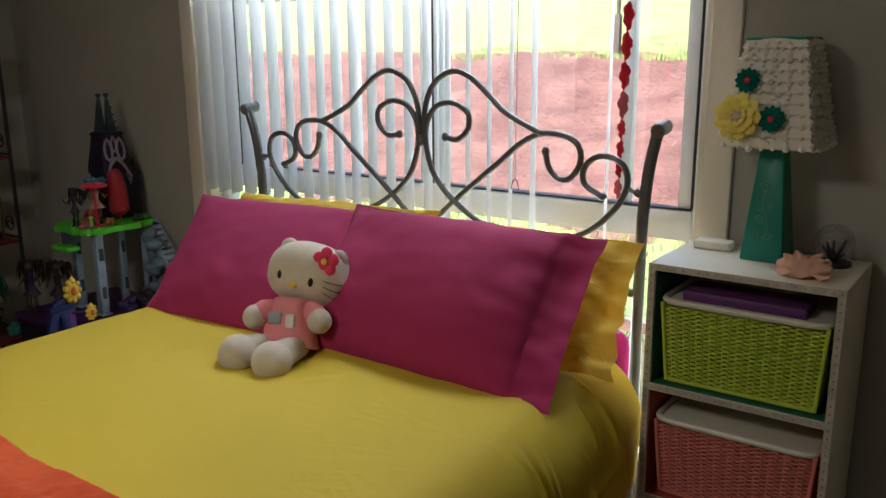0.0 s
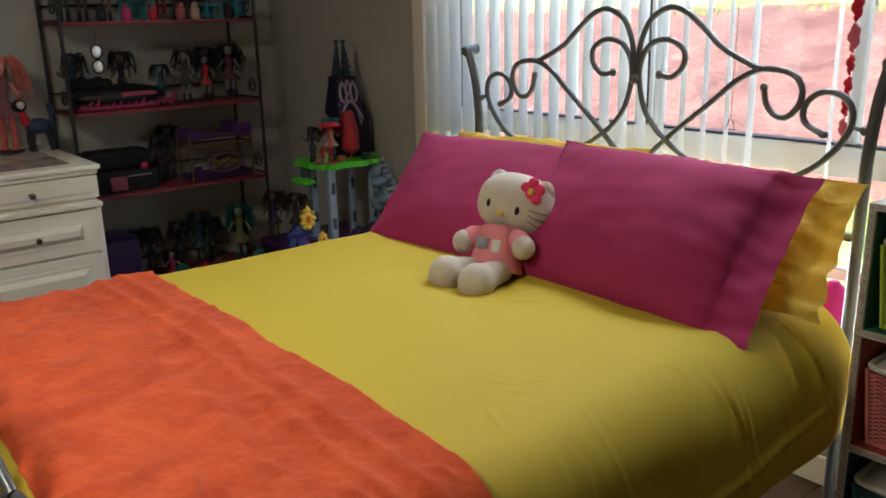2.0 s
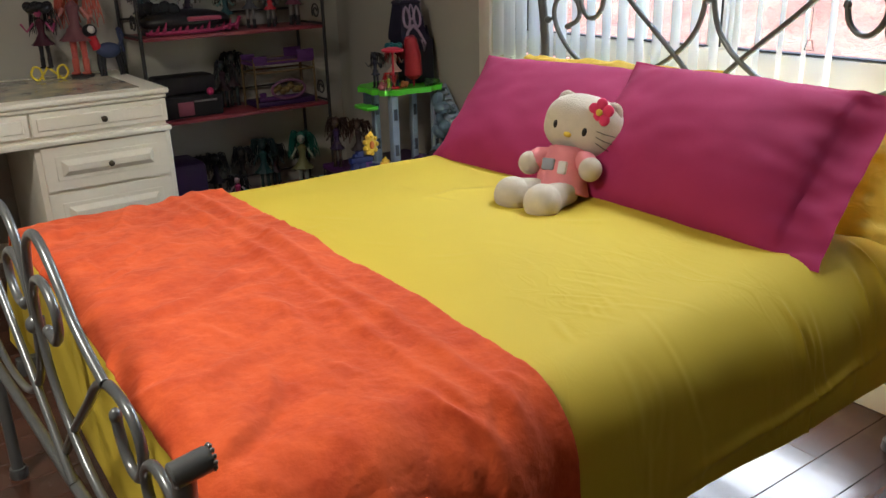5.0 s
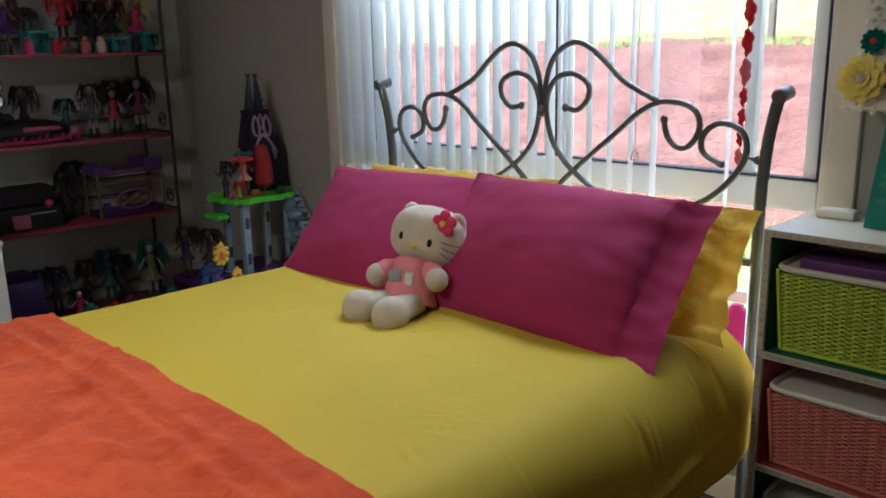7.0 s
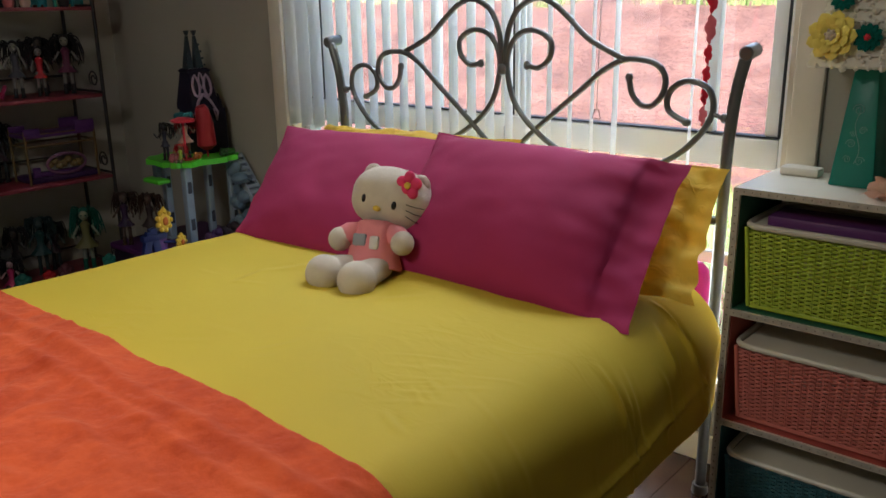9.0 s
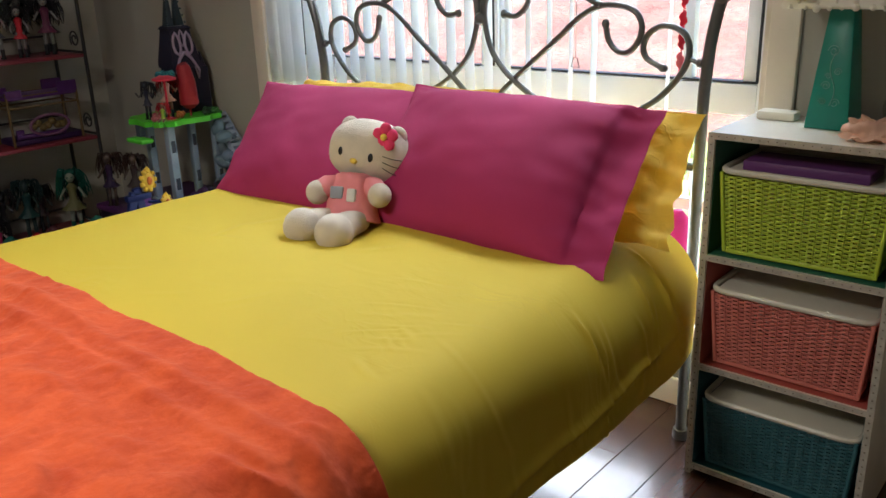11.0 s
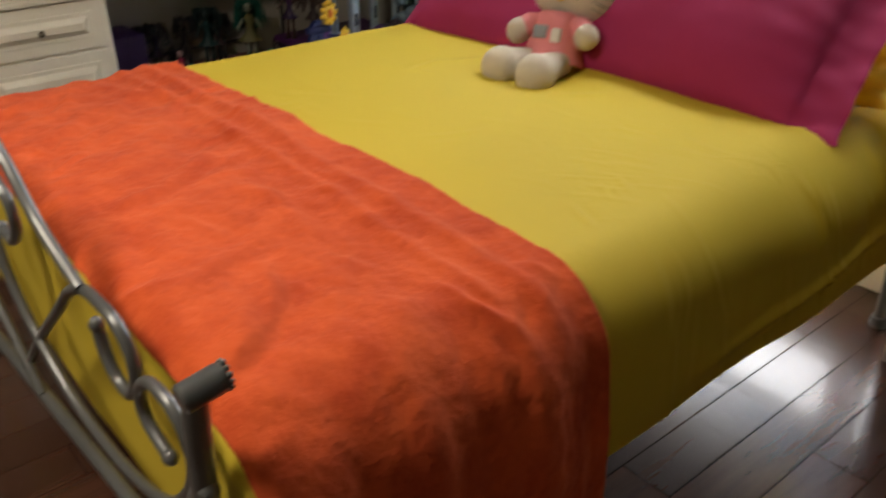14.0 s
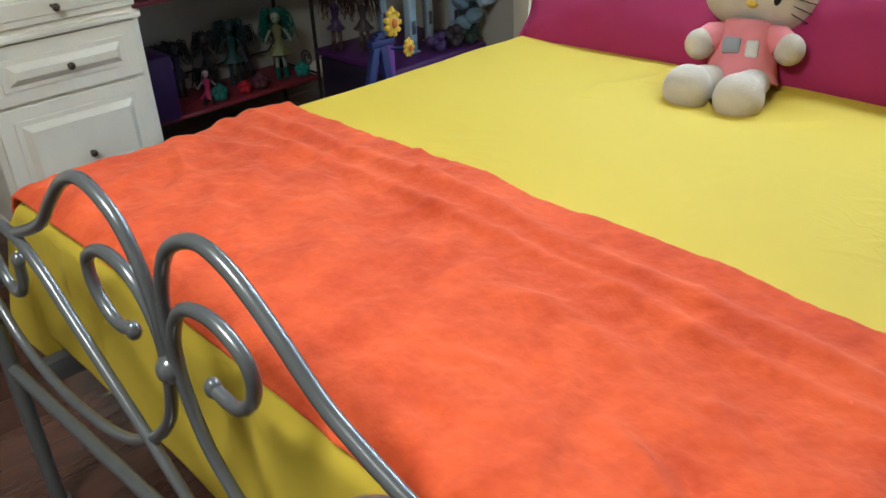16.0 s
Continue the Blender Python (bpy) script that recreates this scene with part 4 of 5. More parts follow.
    tagged(ob, "cream plush cat toy in a pink shirt sitting on the duvet", "plush toy")


plush_toy()


def table_lamp():
    c = Vector((-0.511, 2.07, CH))
    turn = Matrix.Translation(c) @ Matrix.Rotation(radians(-2), 4, "Z")
    lamp = thing("table_lamp", c, "teal pyramid table lamp with a ruffled ivory shade", "table lamp")

    def frustum(bm, w0, w1, z0, z1, cap=True, mat=0):
        t = bmesh.new()
        bmesh.ops.create_cube(t, size=1)
        for v in t.verts:
            top = v.co.z > 0
            w = w1 if top else w0
            v.co = Vector((math.copysign(w / 2, v.co.x), math.copysign(w / 2, v.co.y), z1 if top else z0))
        if not cap:
            bmesh.ops.delete(t, geom=[f for f in t.faces if abs(f.normal.z) > 0.9], context="FACES")
        else:
            bmesh.ops.bevel(t, geom=t.edges[:], offset=0.003, segments=2, affect="EDGES", profile=0.5)
        merge(bm, t, mat, turn)
        return bm
    base = part("base", frustum(bmesh.new(), 0.1, 0.05, 0, 0.285), TEAL, lamp)
    bm = bmesh.new()

    def on_face(x, z):
        return turn @ Vector((x, -(0.05 - 0.025 * z / 0.285) - 0.001, z))
    for x0, z, r, sx in ((0.012, 0.062, 0.011, 1), (-0.016, 0.064, 0.009, -1), (-0.012, 0.10, 0.011, -1), (0.010, 0.132, 0.009, 1), (-0.010, 0.122, 0.007, -1), (-0.004, 0.178, 0.014, -1)):
        pts = []
        for k in range(25):
            a = k / 24 * 3.2 * math.pi
            q = r * (1 - 0.8 * k / 24)
            pts.append(on_face(x0 + sx * q * math.cos(a), z + q * math.sin(a)))
        tube(bm, pts, 0.0008, 0, 5)
    tube(bm, [on_face(0.008 * math.sin(k * 0.45), 0.055 + k * 0.0085) for k in range(15)], 0.001, 0, 5)
    part("scrollwork", bm, paint((0.22, 0.42, 0.35), 0.3), base, "pale glitter scrollwork")
    part("socket", rod(bmesh.new(), turn @ Vector((0, 0, 0.285)), turn @ Vector((0, 0, 0.40)), 0.012), IVORY, lamp)
    bm = frustum(bmesh.new(), 0.212, 0.126, 0.275, 0.515, False)
    shade = part("shade", bm, RUFFLE, lamp, "ivory ruffled fabric shade", smooth=False)
    shade.modifiers.new("thickness", "SOLIDIFY").thickness = 0.003
    rng = random.Random(7)
    for r in range(10):
        z = 0.279 + r * 0.0243
        w = 0.212 - 0.086 * (z - 0.275) / 0.24
        bm = bmesh.new()
        n = 56
        ring0, ring1 = [], []
        for k in range(n):
            a = k * math.tau / n
            c0 = Vector((math.cos(a), math.sin(a), 0))
            q = c0 / max(abs(c0.x), abs(c0.y)) * w / 2
            q *= 1 - 0.05 * (abs(c0.x) * abs(c0.y) * 2) ** 4
            out = c0.normalized()
            ring0.append(bm.verts.new(turn @ (q + out * 0.001 + Vector((0, 0, z + 0.02)))))
            ring1.append(bm.verts.new(turn @ (q + out * (0.007 + 0.004 * (k % 2) + rng.uniform(0, 0.003)) + Vector((0, 0, z + rng.uniform(-0.003, 0.002))))))
        for k in range(n):
            bm.faces.new((ring0[k], ring1[k], ring1[(k + 1) % n], ring0[(k + 1) % n]))
        for k in range(0, n, 2):
            ball(bm, ring1[k].co + Vector((rng.uniform(-.002, .002), 0, -0.002)), rng.uniform(0.0045, 0.0085), seg=6)
        for k in range(1, n, 3):
            ball(bm, (ring0[k].co + ring1[k].co) / 2, rng.uniform(0.004, 0.007), seg=6)
        part("ruffle", bm, RUFFLE, shade)
    ring = []
    for k in range(40):
        a = k * math.tau / 40
        c0 = Vector((math.cos(a), math.sin(a), 0))
        ring.append(turn @ (c0 / max(abs(c0.x), abs(c0.y)) * 0.0635 + Vector((0, 0, 0.517))))
    part("top_binding", tube(bmesh.new(), ring, 0.004, seg=6, closed=True), TEAL, shade, "teal glitter edging")

    def flower(at, r, petals, mat, heart, label):
        m = turn @ Matrix.Translation(at) @ Matrix.Rotation(radians(80), 4, "X")
        bm = bmesh.new()
        for ringn, (rr, tilt) in enumerate(((1.0, 0.15), (0.82, 0.40), (0.58, 0.75))):
            for k in range(petals):
                a = k * math.tau / petals + ringn * 0.3
                q = m @ Matrix.Rotation(a, 4, "Z") @ Matrix.Rotation(-tilt, 4, "Y")
                ball(bm, q @ Vector((r * rr * 0.55, 0, 0)), 1, 0, (r * rr * 0.52, r * 1.02 * rr * math.pi / petals, r * 0.05), (q).to_3x3().to_4x4(), 8)
        fl = part("flower", bm, mat, shade, label)
        bm = bmesh.new()
        ball(bm, m @ Vector((0, 0, r * 0.16)), r * 0.24, 0)
        for k in range(7):
            ball(bm, m @ Vector((r * 0.2 * math.cos(k), r * 0.2 * math.sin(k), r * 0.3)), r * 0.07, 0, seg=6)
        part("flower_heart", bm, heart, fl)
    flower((-0.055, -0.118, 0.345), 0.052, 9, paint((0.86, 0.70, 0.16), 0.85), paint((0.62, 0.50, 0.38), 0.3), "large yellow fabric flower")
    flower((-0.045, -0.098, 0.425), 0.028, 12, paint((0.0, 0.12, 0.09), 0.8), paint((0.7, 0.04, 0.06), 0.5), "teal fabric flower with red heart")
    flower((0.018, -0.112, 0.342), 0.030, 12, paint((0.0, 0.12, 0.09), 0.8), paint((0.7, 0.04, 0.06), 0.5), "teal fabric flower with red heart")


RUFFLE = cloth_sheer("ivory_ruffle", (0.84, 0.80, 0.70), 0.2)
table_lamp()

# on the shelf unit: bar, shell and dome
tagged(part("soap_bar", box(bmesh.new(), -0.696, -0.602, 2.075, 2.125, CH, CH + 0.022, 0.006), WHITE), "small white plastic box on the shelf unit", "box")


def shell():
    """A spiny conch: a fluted body, a rolled lip and a crown of thin spines."""
    bm = bmesh.new()
    n, rings = 28, 22
    rows = []
    for i in range(rings + 1):
        t = i / rings
        r = 0.028 * math.sin(math.pi * min(1, 0.06 + t * 0.9)) ** 0.75 + 0.001
        row = []
        for k in range(n):
            a = k * math.tau / n
            rr = r * (1 + 0.13 * math.cos(4 * a + t * 7) + 0.05 * math.cos(t * 40) + 0.12 * noise.noise(Vector((t * 7, math.cos(a) * 2, math.sin(a) * 2))))
            row.append(bm.verts.new((-0.452 + 0.115 * t, 1.93 + rr * math.cos(a) * 1.15, CH + 0.024 + rr * math.sin(a) * 0.85)))
        rows.append(row)
    for a, b in zip(rows, rows[1:]):
        for k in range(n):
            bm.faces.new((a[k], a[(k + 1) % n], b[(k + 1) % n], b[k]))
    rng = random.Random(4)
    for k in range(6):
        f = k / 5
        a = Vector((-0.425 + 0.075 * f, 1.925 + 0.014 * (k % 2), CH + 0.038))
        b = a + Vector((rng.uniform(-0.022, 0.022), rng.uniform(-0.012, 0.014), 0.006 + 0.016 * math.sin(math.pi * min(1, f + 0.15))))
        tube(bm, [a, a.lerp(b, 0.6) + Vector((0, 0.003, 0)), b], lambda t: 0.010 * (1 - t) + 0.002, seg=7)
    # flared lip along the front
    lip0 = [bm.verts.new((-0.448 + 0.108 * i / 12, 1.902, CH + 0.02 + 0.004 * math.sin(i))) for i in range(13)]
    lip1 = [bm.verts.new((-0.462 + 0.13 * i / 12, 1.89 + 0.004 * (i % 2), CH + 0.012 + 0.005 * math.sin(i * 1.7))) for i in range(13)]
    for i in range(12):
        bm.faces.new((lip0[i], lip0[i + 1], lip1[i + 1], lip1[i]))
    m = cloth_sheer("shell", (0.80, 0.50, 0.36), 0.3)
    ob = part("sea_shell", bm, m)
    tagged(ob, "peach-coloured spiny conch shell on the shelf unit", "shell")


shell()
dome = thing("glass_dome", (-0.365, 2.085, CH), "clear plastic dome with a dark ornament inside", "ornament")
part("base", lathe(bmesh.new(), [(0.040, 0), (0.042, 0.004), (0.040, 0.010)], (-0.365, 2.085, CH)), DARK, dome)
part("dome", lathe(bmesh.new(), [(0.046 * math.cos(a), 0.05 + 0.046 * math.sin(a)) for a in [-0.98 + k * 0.165 for k in range(16)]], (-0.365, 2.085, CH + 0.002)), glass_material("clear_plastic", (0.88, 0.88, 0.88), 0.08, 0.12), dome, "clear dome")
bm = bmesh.new()
for k in range(9):
    rod(bm, (-0.365, 2.085, CH + 0.01), (-0.365 + 0.026 * math.cos(k * 2.4), 2.085 + 0.026 * math.sin(k * 2.4), CH + 0.03 + 0.004 * k), 0.006, 0.003, seg=6)
part("ornament", bm, DARK, dome)

tagged(part("cushion_roll", tube(bmesh.new(), [(-0.925, 2.165, 0.28), (-0.925, 2.165, 0.30), (-0.925, 2.165, 0.57), (-0.925, 2.165, 0.61), (-0.925, 2.165, 0.63)], lambda t: (0.025, 0.036, 0.036, 0.03, 0.012)[round(t * 4)], seg=18), paint((0.5, 0.02, 0.18), 0.7)), "bright pink roll standing on the window sill", "cushion")

# heart garland and blind cord at the window
gar = thing("heart_garland", (-0.925, 2.125, 1.55), "string of red and pink foil hearts at the window", "garland")
part("cord", tube(bmesh.new(), [(-0.918, 2.20, 2.085), (-0.918, 2.128, 2.03), (-0.93, 2.128, 0.995)], 0.001, seg=5), paint((0.5, 0.2, 0.2)), gar)
rng = random.Random(3)
z = 1.62
k = 0
while z > 1.03:
    size = 0.0155 if z > 1.3 else 0.011
    length = size * 4.8
    bm = bmesh.new()
    tw = Matrix.Translation((-0.918 - 0.02 * (1.6 - z), 2.125, z)) @ Matrix.Rotation(radians(rng.uniform(0, 60)), 4, "Z") @ Matrix.Diagonal((1, 0.35, 1, 1))
    pts = [Vector((0.003 * math.sin(i * 1.7 + k), 0, -length * i / 9)) for i in range(10)]
    tube(bm, pts, lambda t: size * (0.12 + 0.9 * math.sin(math.pi * t) ** 0.8 * (1.15 - 0.5 * t)), 0, 10)
    bm.transform(tw)
    part("foil_heart", bm, paint((0.72, 0.02, 0.045) if k % 4 else (0.75, 0.16, 0.2), 0.3), gar)
    z -= length * 1.02
    k += 1
cord = thing("blind_cord", (-1.26, 2.15, 1.0), "thin blind cord with a small wire handle", "cord")
part("string", rod(bmesh.new(), (-1.262, 2.15, 2.07), (-1.268, 2.15, 1.045), 0.0012, seg=5), paint((0.4, 0.4, 0.4)), cord)
part("handle", tube(bmesh.new(), [(-1.274, 2.15, 1.045), (-1.262, 2.15, 1.045), (-1.254, 2.15, 1.018), (-1.282, 2.15, 1.018)], 0.0018, seg=6, closed=True), DARK, cord)
latch = part("window_latch", box(bmesh.new(), -1.668, -1.652, FY0 - 0.022, FY0, 0.905, 0.955, 0.003), DARK, window, "black plastic latch")

# ---- dolls and toys ----


def doll(at, h, skin, hair, dress, turn=0.0, arm=0.5, hat=None, label="small plastic fashion doll on a shelf", sit=False, legs=None):
    """A slim toy figure as one plain mesh: legs, dress, arms, head and hair."""
    bm = bmesh.new()
    q = Matrix.Translation(at) @ Matrix.Rotation(radians(turn), 4, "Z") @ Matrix.Diagonal((h, h, h, 1))
    L = [skin, hair, dress, hat or hair, legs or skin]
    for s in (-1, 1):
        if sit:
            tube(bm, [q @ Vector(p) for p in ((s * 0.05, 0, 0.06), (s * 0.07, -0.22, 0.10), (s * 0.08, -0.40, 0.05))], 0.032 * h, 4, 8)
        else:
            tube(bm, [q @ Vector(p) for p in ((s * 0.055, 0.0, 0.0), (s * 0.05, 0.01, 0.24), (s * 0.045, 0, 0.46))], lambda t: (0.02 + 0.022 * t) * h, 4, 8)
            ball(bm, q @ Vector((s * 0.055, -0.02, 0.018)), 1, 3, (0.026 * h, 0.05 * h, 0.02 * h), None, 8)
        z = 0.36 if sit else 0.66
        tube(bm, [q @ Vector(p) for p in ((s * 0.09, 0, z), (s * (0.14 + 0.06 * arm), -0.03, z - 0.12), (s * (0.13 + 0.13 * arm), -0.08, z - 0.22 + 0.24 * arm))], 0.018 * h, 0, 7)
    z = 0.06 if sit else 0.36
    rng = random.Random(int(h * 1000) + int(at[1] * 100))
    # frilled skirt and bodice
    full = rng.uniform(0.09, 0.17)
    prof = [(full, z - 0.02), (full * 0.72, z + 0.05), (0.048, z + 0.15), (0.058, z + 0.25), (0.072, z + 0.32), (0.022, z + 0.37)]
    rings = []
    for i, (r, zz) in enumerate(prof):
        wave = 0.28 if i == 0 else 0.08 if i == 1 else 0.0
        rings.append([bm.verts.new(q @ Vector((r * (1 + wave * (k % 2)) * math.cos(k * math.tau / 14), 0.75 * r * (1 + wave * (k % 2)) * math.sin(k * math.tau / 14), zz))) for k in range(14)])
    for a, b in zip(rings, rings[1:]):
        for k in range(14):
            bm.faces.new((a[k], a[(k + 1) % 14], b[(k + 1) % 14], b[k])).material_index = 2
    hz = z + 0.46
    ball(bm, q @ Vector((0, -0.015, hz)), 1, 0, (0.062 * h, 0.062 * h, 0.08 * h), None, 12)
    turned = Matrix.Rotation(radians(turn), 4, "Z")
    for s in (-1, 1):
        ball(bm, q @ Vector((s * 0.03, -0.078, hz + 0.005)), 1, 3, (0.014 * h, 0.008 * h, 0.009 * h), turned, 8)
    ball(bm, q @ Vector((0, -0.08, hz - 0.04)), 1, 2, (0.012 * h, 0.008 * h, 0.006 * h), turned, 6)
    # loose strands of hair
    for k in range(42):
        a = math.pi * (k / 41) * 1.3 - 0.3
        c = Vector((0.09 * math.cos(a), 0.03 + 0.06 * math.sin(a), hz + rng.uniform(0.02, 0.09)))
        w = rng.uniform(0.02, 0.09)
        tube(bm, spline([q @ c, q @ (c + Vector((w * 1.3 * math.cos(a), w, rng.uniform(-0.06, 0.02)))), q @ (c + Vector((w * 1.8 * math.cos(a) + rng.uniform(-.03, .03), w + 0.02, -rng.uniform(0.14, 0.22)))), q @ (c + Vector((w * 2.0 * math.cos(a) + rng.uniform(-.06, .06), w, -rng.uniform(0.24, 0.40))))], 3), lambda t: (0.015 - 0.010 * t) * h, 1, 4)
    ball(bm, q @ Vector((0, 0.02, hz + 0.04)), 1, 1, (0.076 * h, 0.072 * h, 0.072 * h), None, 12)
    # belt and boots
    for s in (-1, 1):
        if not sit:
            tube(bm, [q @ Vector((s * 0.055, 0.0, 0.0)), q @ Vector((s * 0.053, 0.005, 0.16))], lambda t: (0.03 + 0.006 * t) * h, 3, 8)
    if hat:
        for k in range(12):
            a = k * math.tau / 12
            ball(bm, q @ Vector((0.14 * math.cos(a), 0.10 * math.sin(a) + 0.02, hz + 0.06 + 0.03 * math.sin(k * 2.1))), 0.075 * h, 3, (1, 1, 0.8), None, 8)
    ob = part("doll", bm, [paint(c) for c in L])
    return tagged(ob, label, "doll", "dolls")


B = LEVELS
# shelf and chest dolls have the corner's dimness put into darkened colours
PALE = (0.17, 0.155, 0.145)
for args in (
    ((-3.86, 1.60, B[2]), 0.27, PALE, BLACK, (0.05, 0.05, 0.06), 60, 0.2, None, "pale doll with black hair and dark dress", False, PALE),
    ((-3.85, 1.70, B[2]), 0.24, PALE, BLACK, RED, 70, 0.1, None, "pale doll with a bright red dress", False, PALE),
    ((-3.86, 1.83, B[2]), 0.29, PALE, BLACK, (0.10, 0.02, 0.05), 60, 0.4, None, "pale doll in a dark plum dress", False, PALE),
    ((-3.92, 1.50, B[2]), 0.20, (0.1, 0.2, 0.2), BLACK, (0.02, 0.06, 0.07), 70, 0.6, None, "dark teal doll leaning behind a handbag", False, None),
    ((-3.84, 1.43, B[0]), 0.22, (0.45, 0.3, 0.3), BLACK, PINK, 60, 0.7, None, "doll sitting in a pink dress", True, BLACK),
    ((-3.84, 1.80, B[0]), 0.33, (0.22, 0.24, 0.18), (0.01, 0.085, 0.06), (0.14, 0.13, 0.05), 60, 0.3, None, "green-haired doll in a yellow jacket", False, (0.24, 0.26, 0.22)),
    ((-3.93, 1.62, B[0]), 0.30, (0.02, 0.035, 0.035), (0.012, 0.025, 0.025), (0.012, 0.04, 0.04), 60, 0.2, None, "teal doll at the back of the shelf, darkened for the dim corner", False, None),
    ((-3.90, 1.28, B[3]), 0.27, SKIN, BROWN, VIOLET, 60, 0.5, None, "brown-haired doll in a violet dress", False, None),
    ((-3.90, 1.53, B[3] + 0.03), 0.28, (0.5, 0.1, 0.08), RED, RED, 60, 0.2, None, "red-haired doll in a red dress", False, BLACK),
    ((-3.90, 1.76, B[3]), 0.27, SKIN, BROWN, BLACK, 60, 0.9, None, "dark-haired doll with raised arms", False, None),
    ((-3.90, 1.88, B[3]), 0.28, SKIN, (0.5, 0.38, 0.15), PINK, 60, 0.3, None, "blonde doll in a pink dress", False, None),
    ((-3.92, 0.665, DZ + 0.05), 0.29, (0.30, 0.05, 0.13), BLACK, (0.05, 0.01, 0.02), 55, 0.9, BLACK, "doll in a wide black hat on a yellow stand", False, BLACK),
    ((-3.90, 0.80, DZ + 0.012), 0.43, (0.46, 0.18, 0.16), (0.46, 0.10, 0.07), (0.16, 0.06, 0.07), 55, 0.6, None, "tall coral-haired doll in a lace top", False, (0.42, 0.08, 0.07)),
    ((-3.22, 1.79, 0.37), 0.24, (0.07, 0.045, 0.035), (0.03, 0.014, 0.01), (0.03, 0.018, 0.018), 40, 0.2, None, "brown-haired doll standing on a purple chest", False, None),
    ((-3.30, 1.72, 0.37), 0.25, (0.07, 0.045, 0.035), (0.025, 0.012, 0.009), (0.022, 0.009, 0.035), 40, 0.3, None, "dark-haired doll in violet on a purple chest", False, None),
):
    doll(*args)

# added filler dolls, near-black all over to give the boards their dim backs
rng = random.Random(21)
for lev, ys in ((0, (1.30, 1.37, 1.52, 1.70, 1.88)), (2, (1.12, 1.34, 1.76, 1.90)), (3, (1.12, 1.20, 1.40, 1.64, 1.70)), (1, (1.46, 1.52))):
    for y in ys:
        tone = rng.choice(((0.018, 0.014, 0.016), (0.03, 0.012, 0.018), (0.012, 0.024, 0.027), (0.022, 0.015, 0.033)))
        doll((-3.97 + rng.uniform(-0.02, 0.02), y, B[lev]), rng.uniform(0.22, 0.29), rng.choice(((0.06, 0.05, 0.045), (0.08, 0.06, 0.05), (0.03, 0.04, 0.04))), BLACK, tone, rng.uniform(40, 80), rng.uniform(0, 0.8), None, "filler doll in near-black tones at the back of the board")

# yellow wire stand under the hatted doll, and the dark creature beside the tall one
bm = bmesh.new()
for s in (-1, 1):
    pts = [Vector((-3.92, 0.665, DZ + 0.055)), Vector((-3.90, 0.665 + s * 0.025, DZ + 0.03)), Vector((-3.89, 0.665 + s * 0.05, DZ + 0.006)), Vector((-3.89, 0.665 + s * 0.075, DZ + 0.03)), Vector((-3.89, 0.665 + s * 0.06, DZ + 0.062)), Vector((-3.89, 0.665 + s * 0.035, DZ + 0.05)), Vector((-3.89, 0.665 + s * 0.03, DZ + 0.006))]
    tube(bm, spline(pts, 5), 0.005, seg=7)
tagged(part("doll_stand", bm, paint((0.75, 0.58, 0.05), 0.4)), "looped yellow plastic doll stand", "stand")
bm = bmesh.new()
lathe(bm, [(0.05, 0), (0.05, 0.012)], (-3.90, 0.80, DZ))
tagged(part("doll_stand", bm, DARK), "black round doll base on the desk", "stand")


def creature():
    bm = bmesh.new()
    c = Vector((-3.86, 0.915, DZ))
    ball(bm, c + Vector((0, 0, 0.11)), 1, 0, (0.03, 0.055, 0.035), None, 14)
    for dy, z in ((-0.045, 0), (-0.03, 0), (0.04, 0), (0.05, 0)):
        tube(bm, [c + Vector((0.012, dy, 0.0)), c + Vector((0, dy, 0.05)), c + Vector((0, dy * 0.8, 0.11))], lambda t: 0.007 + 0.008 * t, 1, 8)
    tube(bm, spline([c + Vector((0, 0.045, 0.12)), c + Vector((0, 0.07, 0.17)), c + Vector((0, 0.05, 0.20)), c + Vector((0, 0.065, 0.10))], 5), 0.007, 0, 7)
    tube(bm, [c + Vector((0, -0.045, 0.12)), c + Vector((0, -0.065, 0.18))], 0.02, 2, 10)
    ball(bm, c + Vector((0.005, -0.068, 0.20)), 0.028, 1, (1, 1.1, 1))
    ball(bm, c + Vector((0.024, -0.066, 0.205)), 0.017, 3)
    tagged(part("toy_creature", bm, [paint((0.03, 0.04, 0.09)), paint(BLACK), paint(RED), paint((0.55, 0.52, 0.5))]), "dark blue four-legged toy creature with a tail", "toy")


creature()


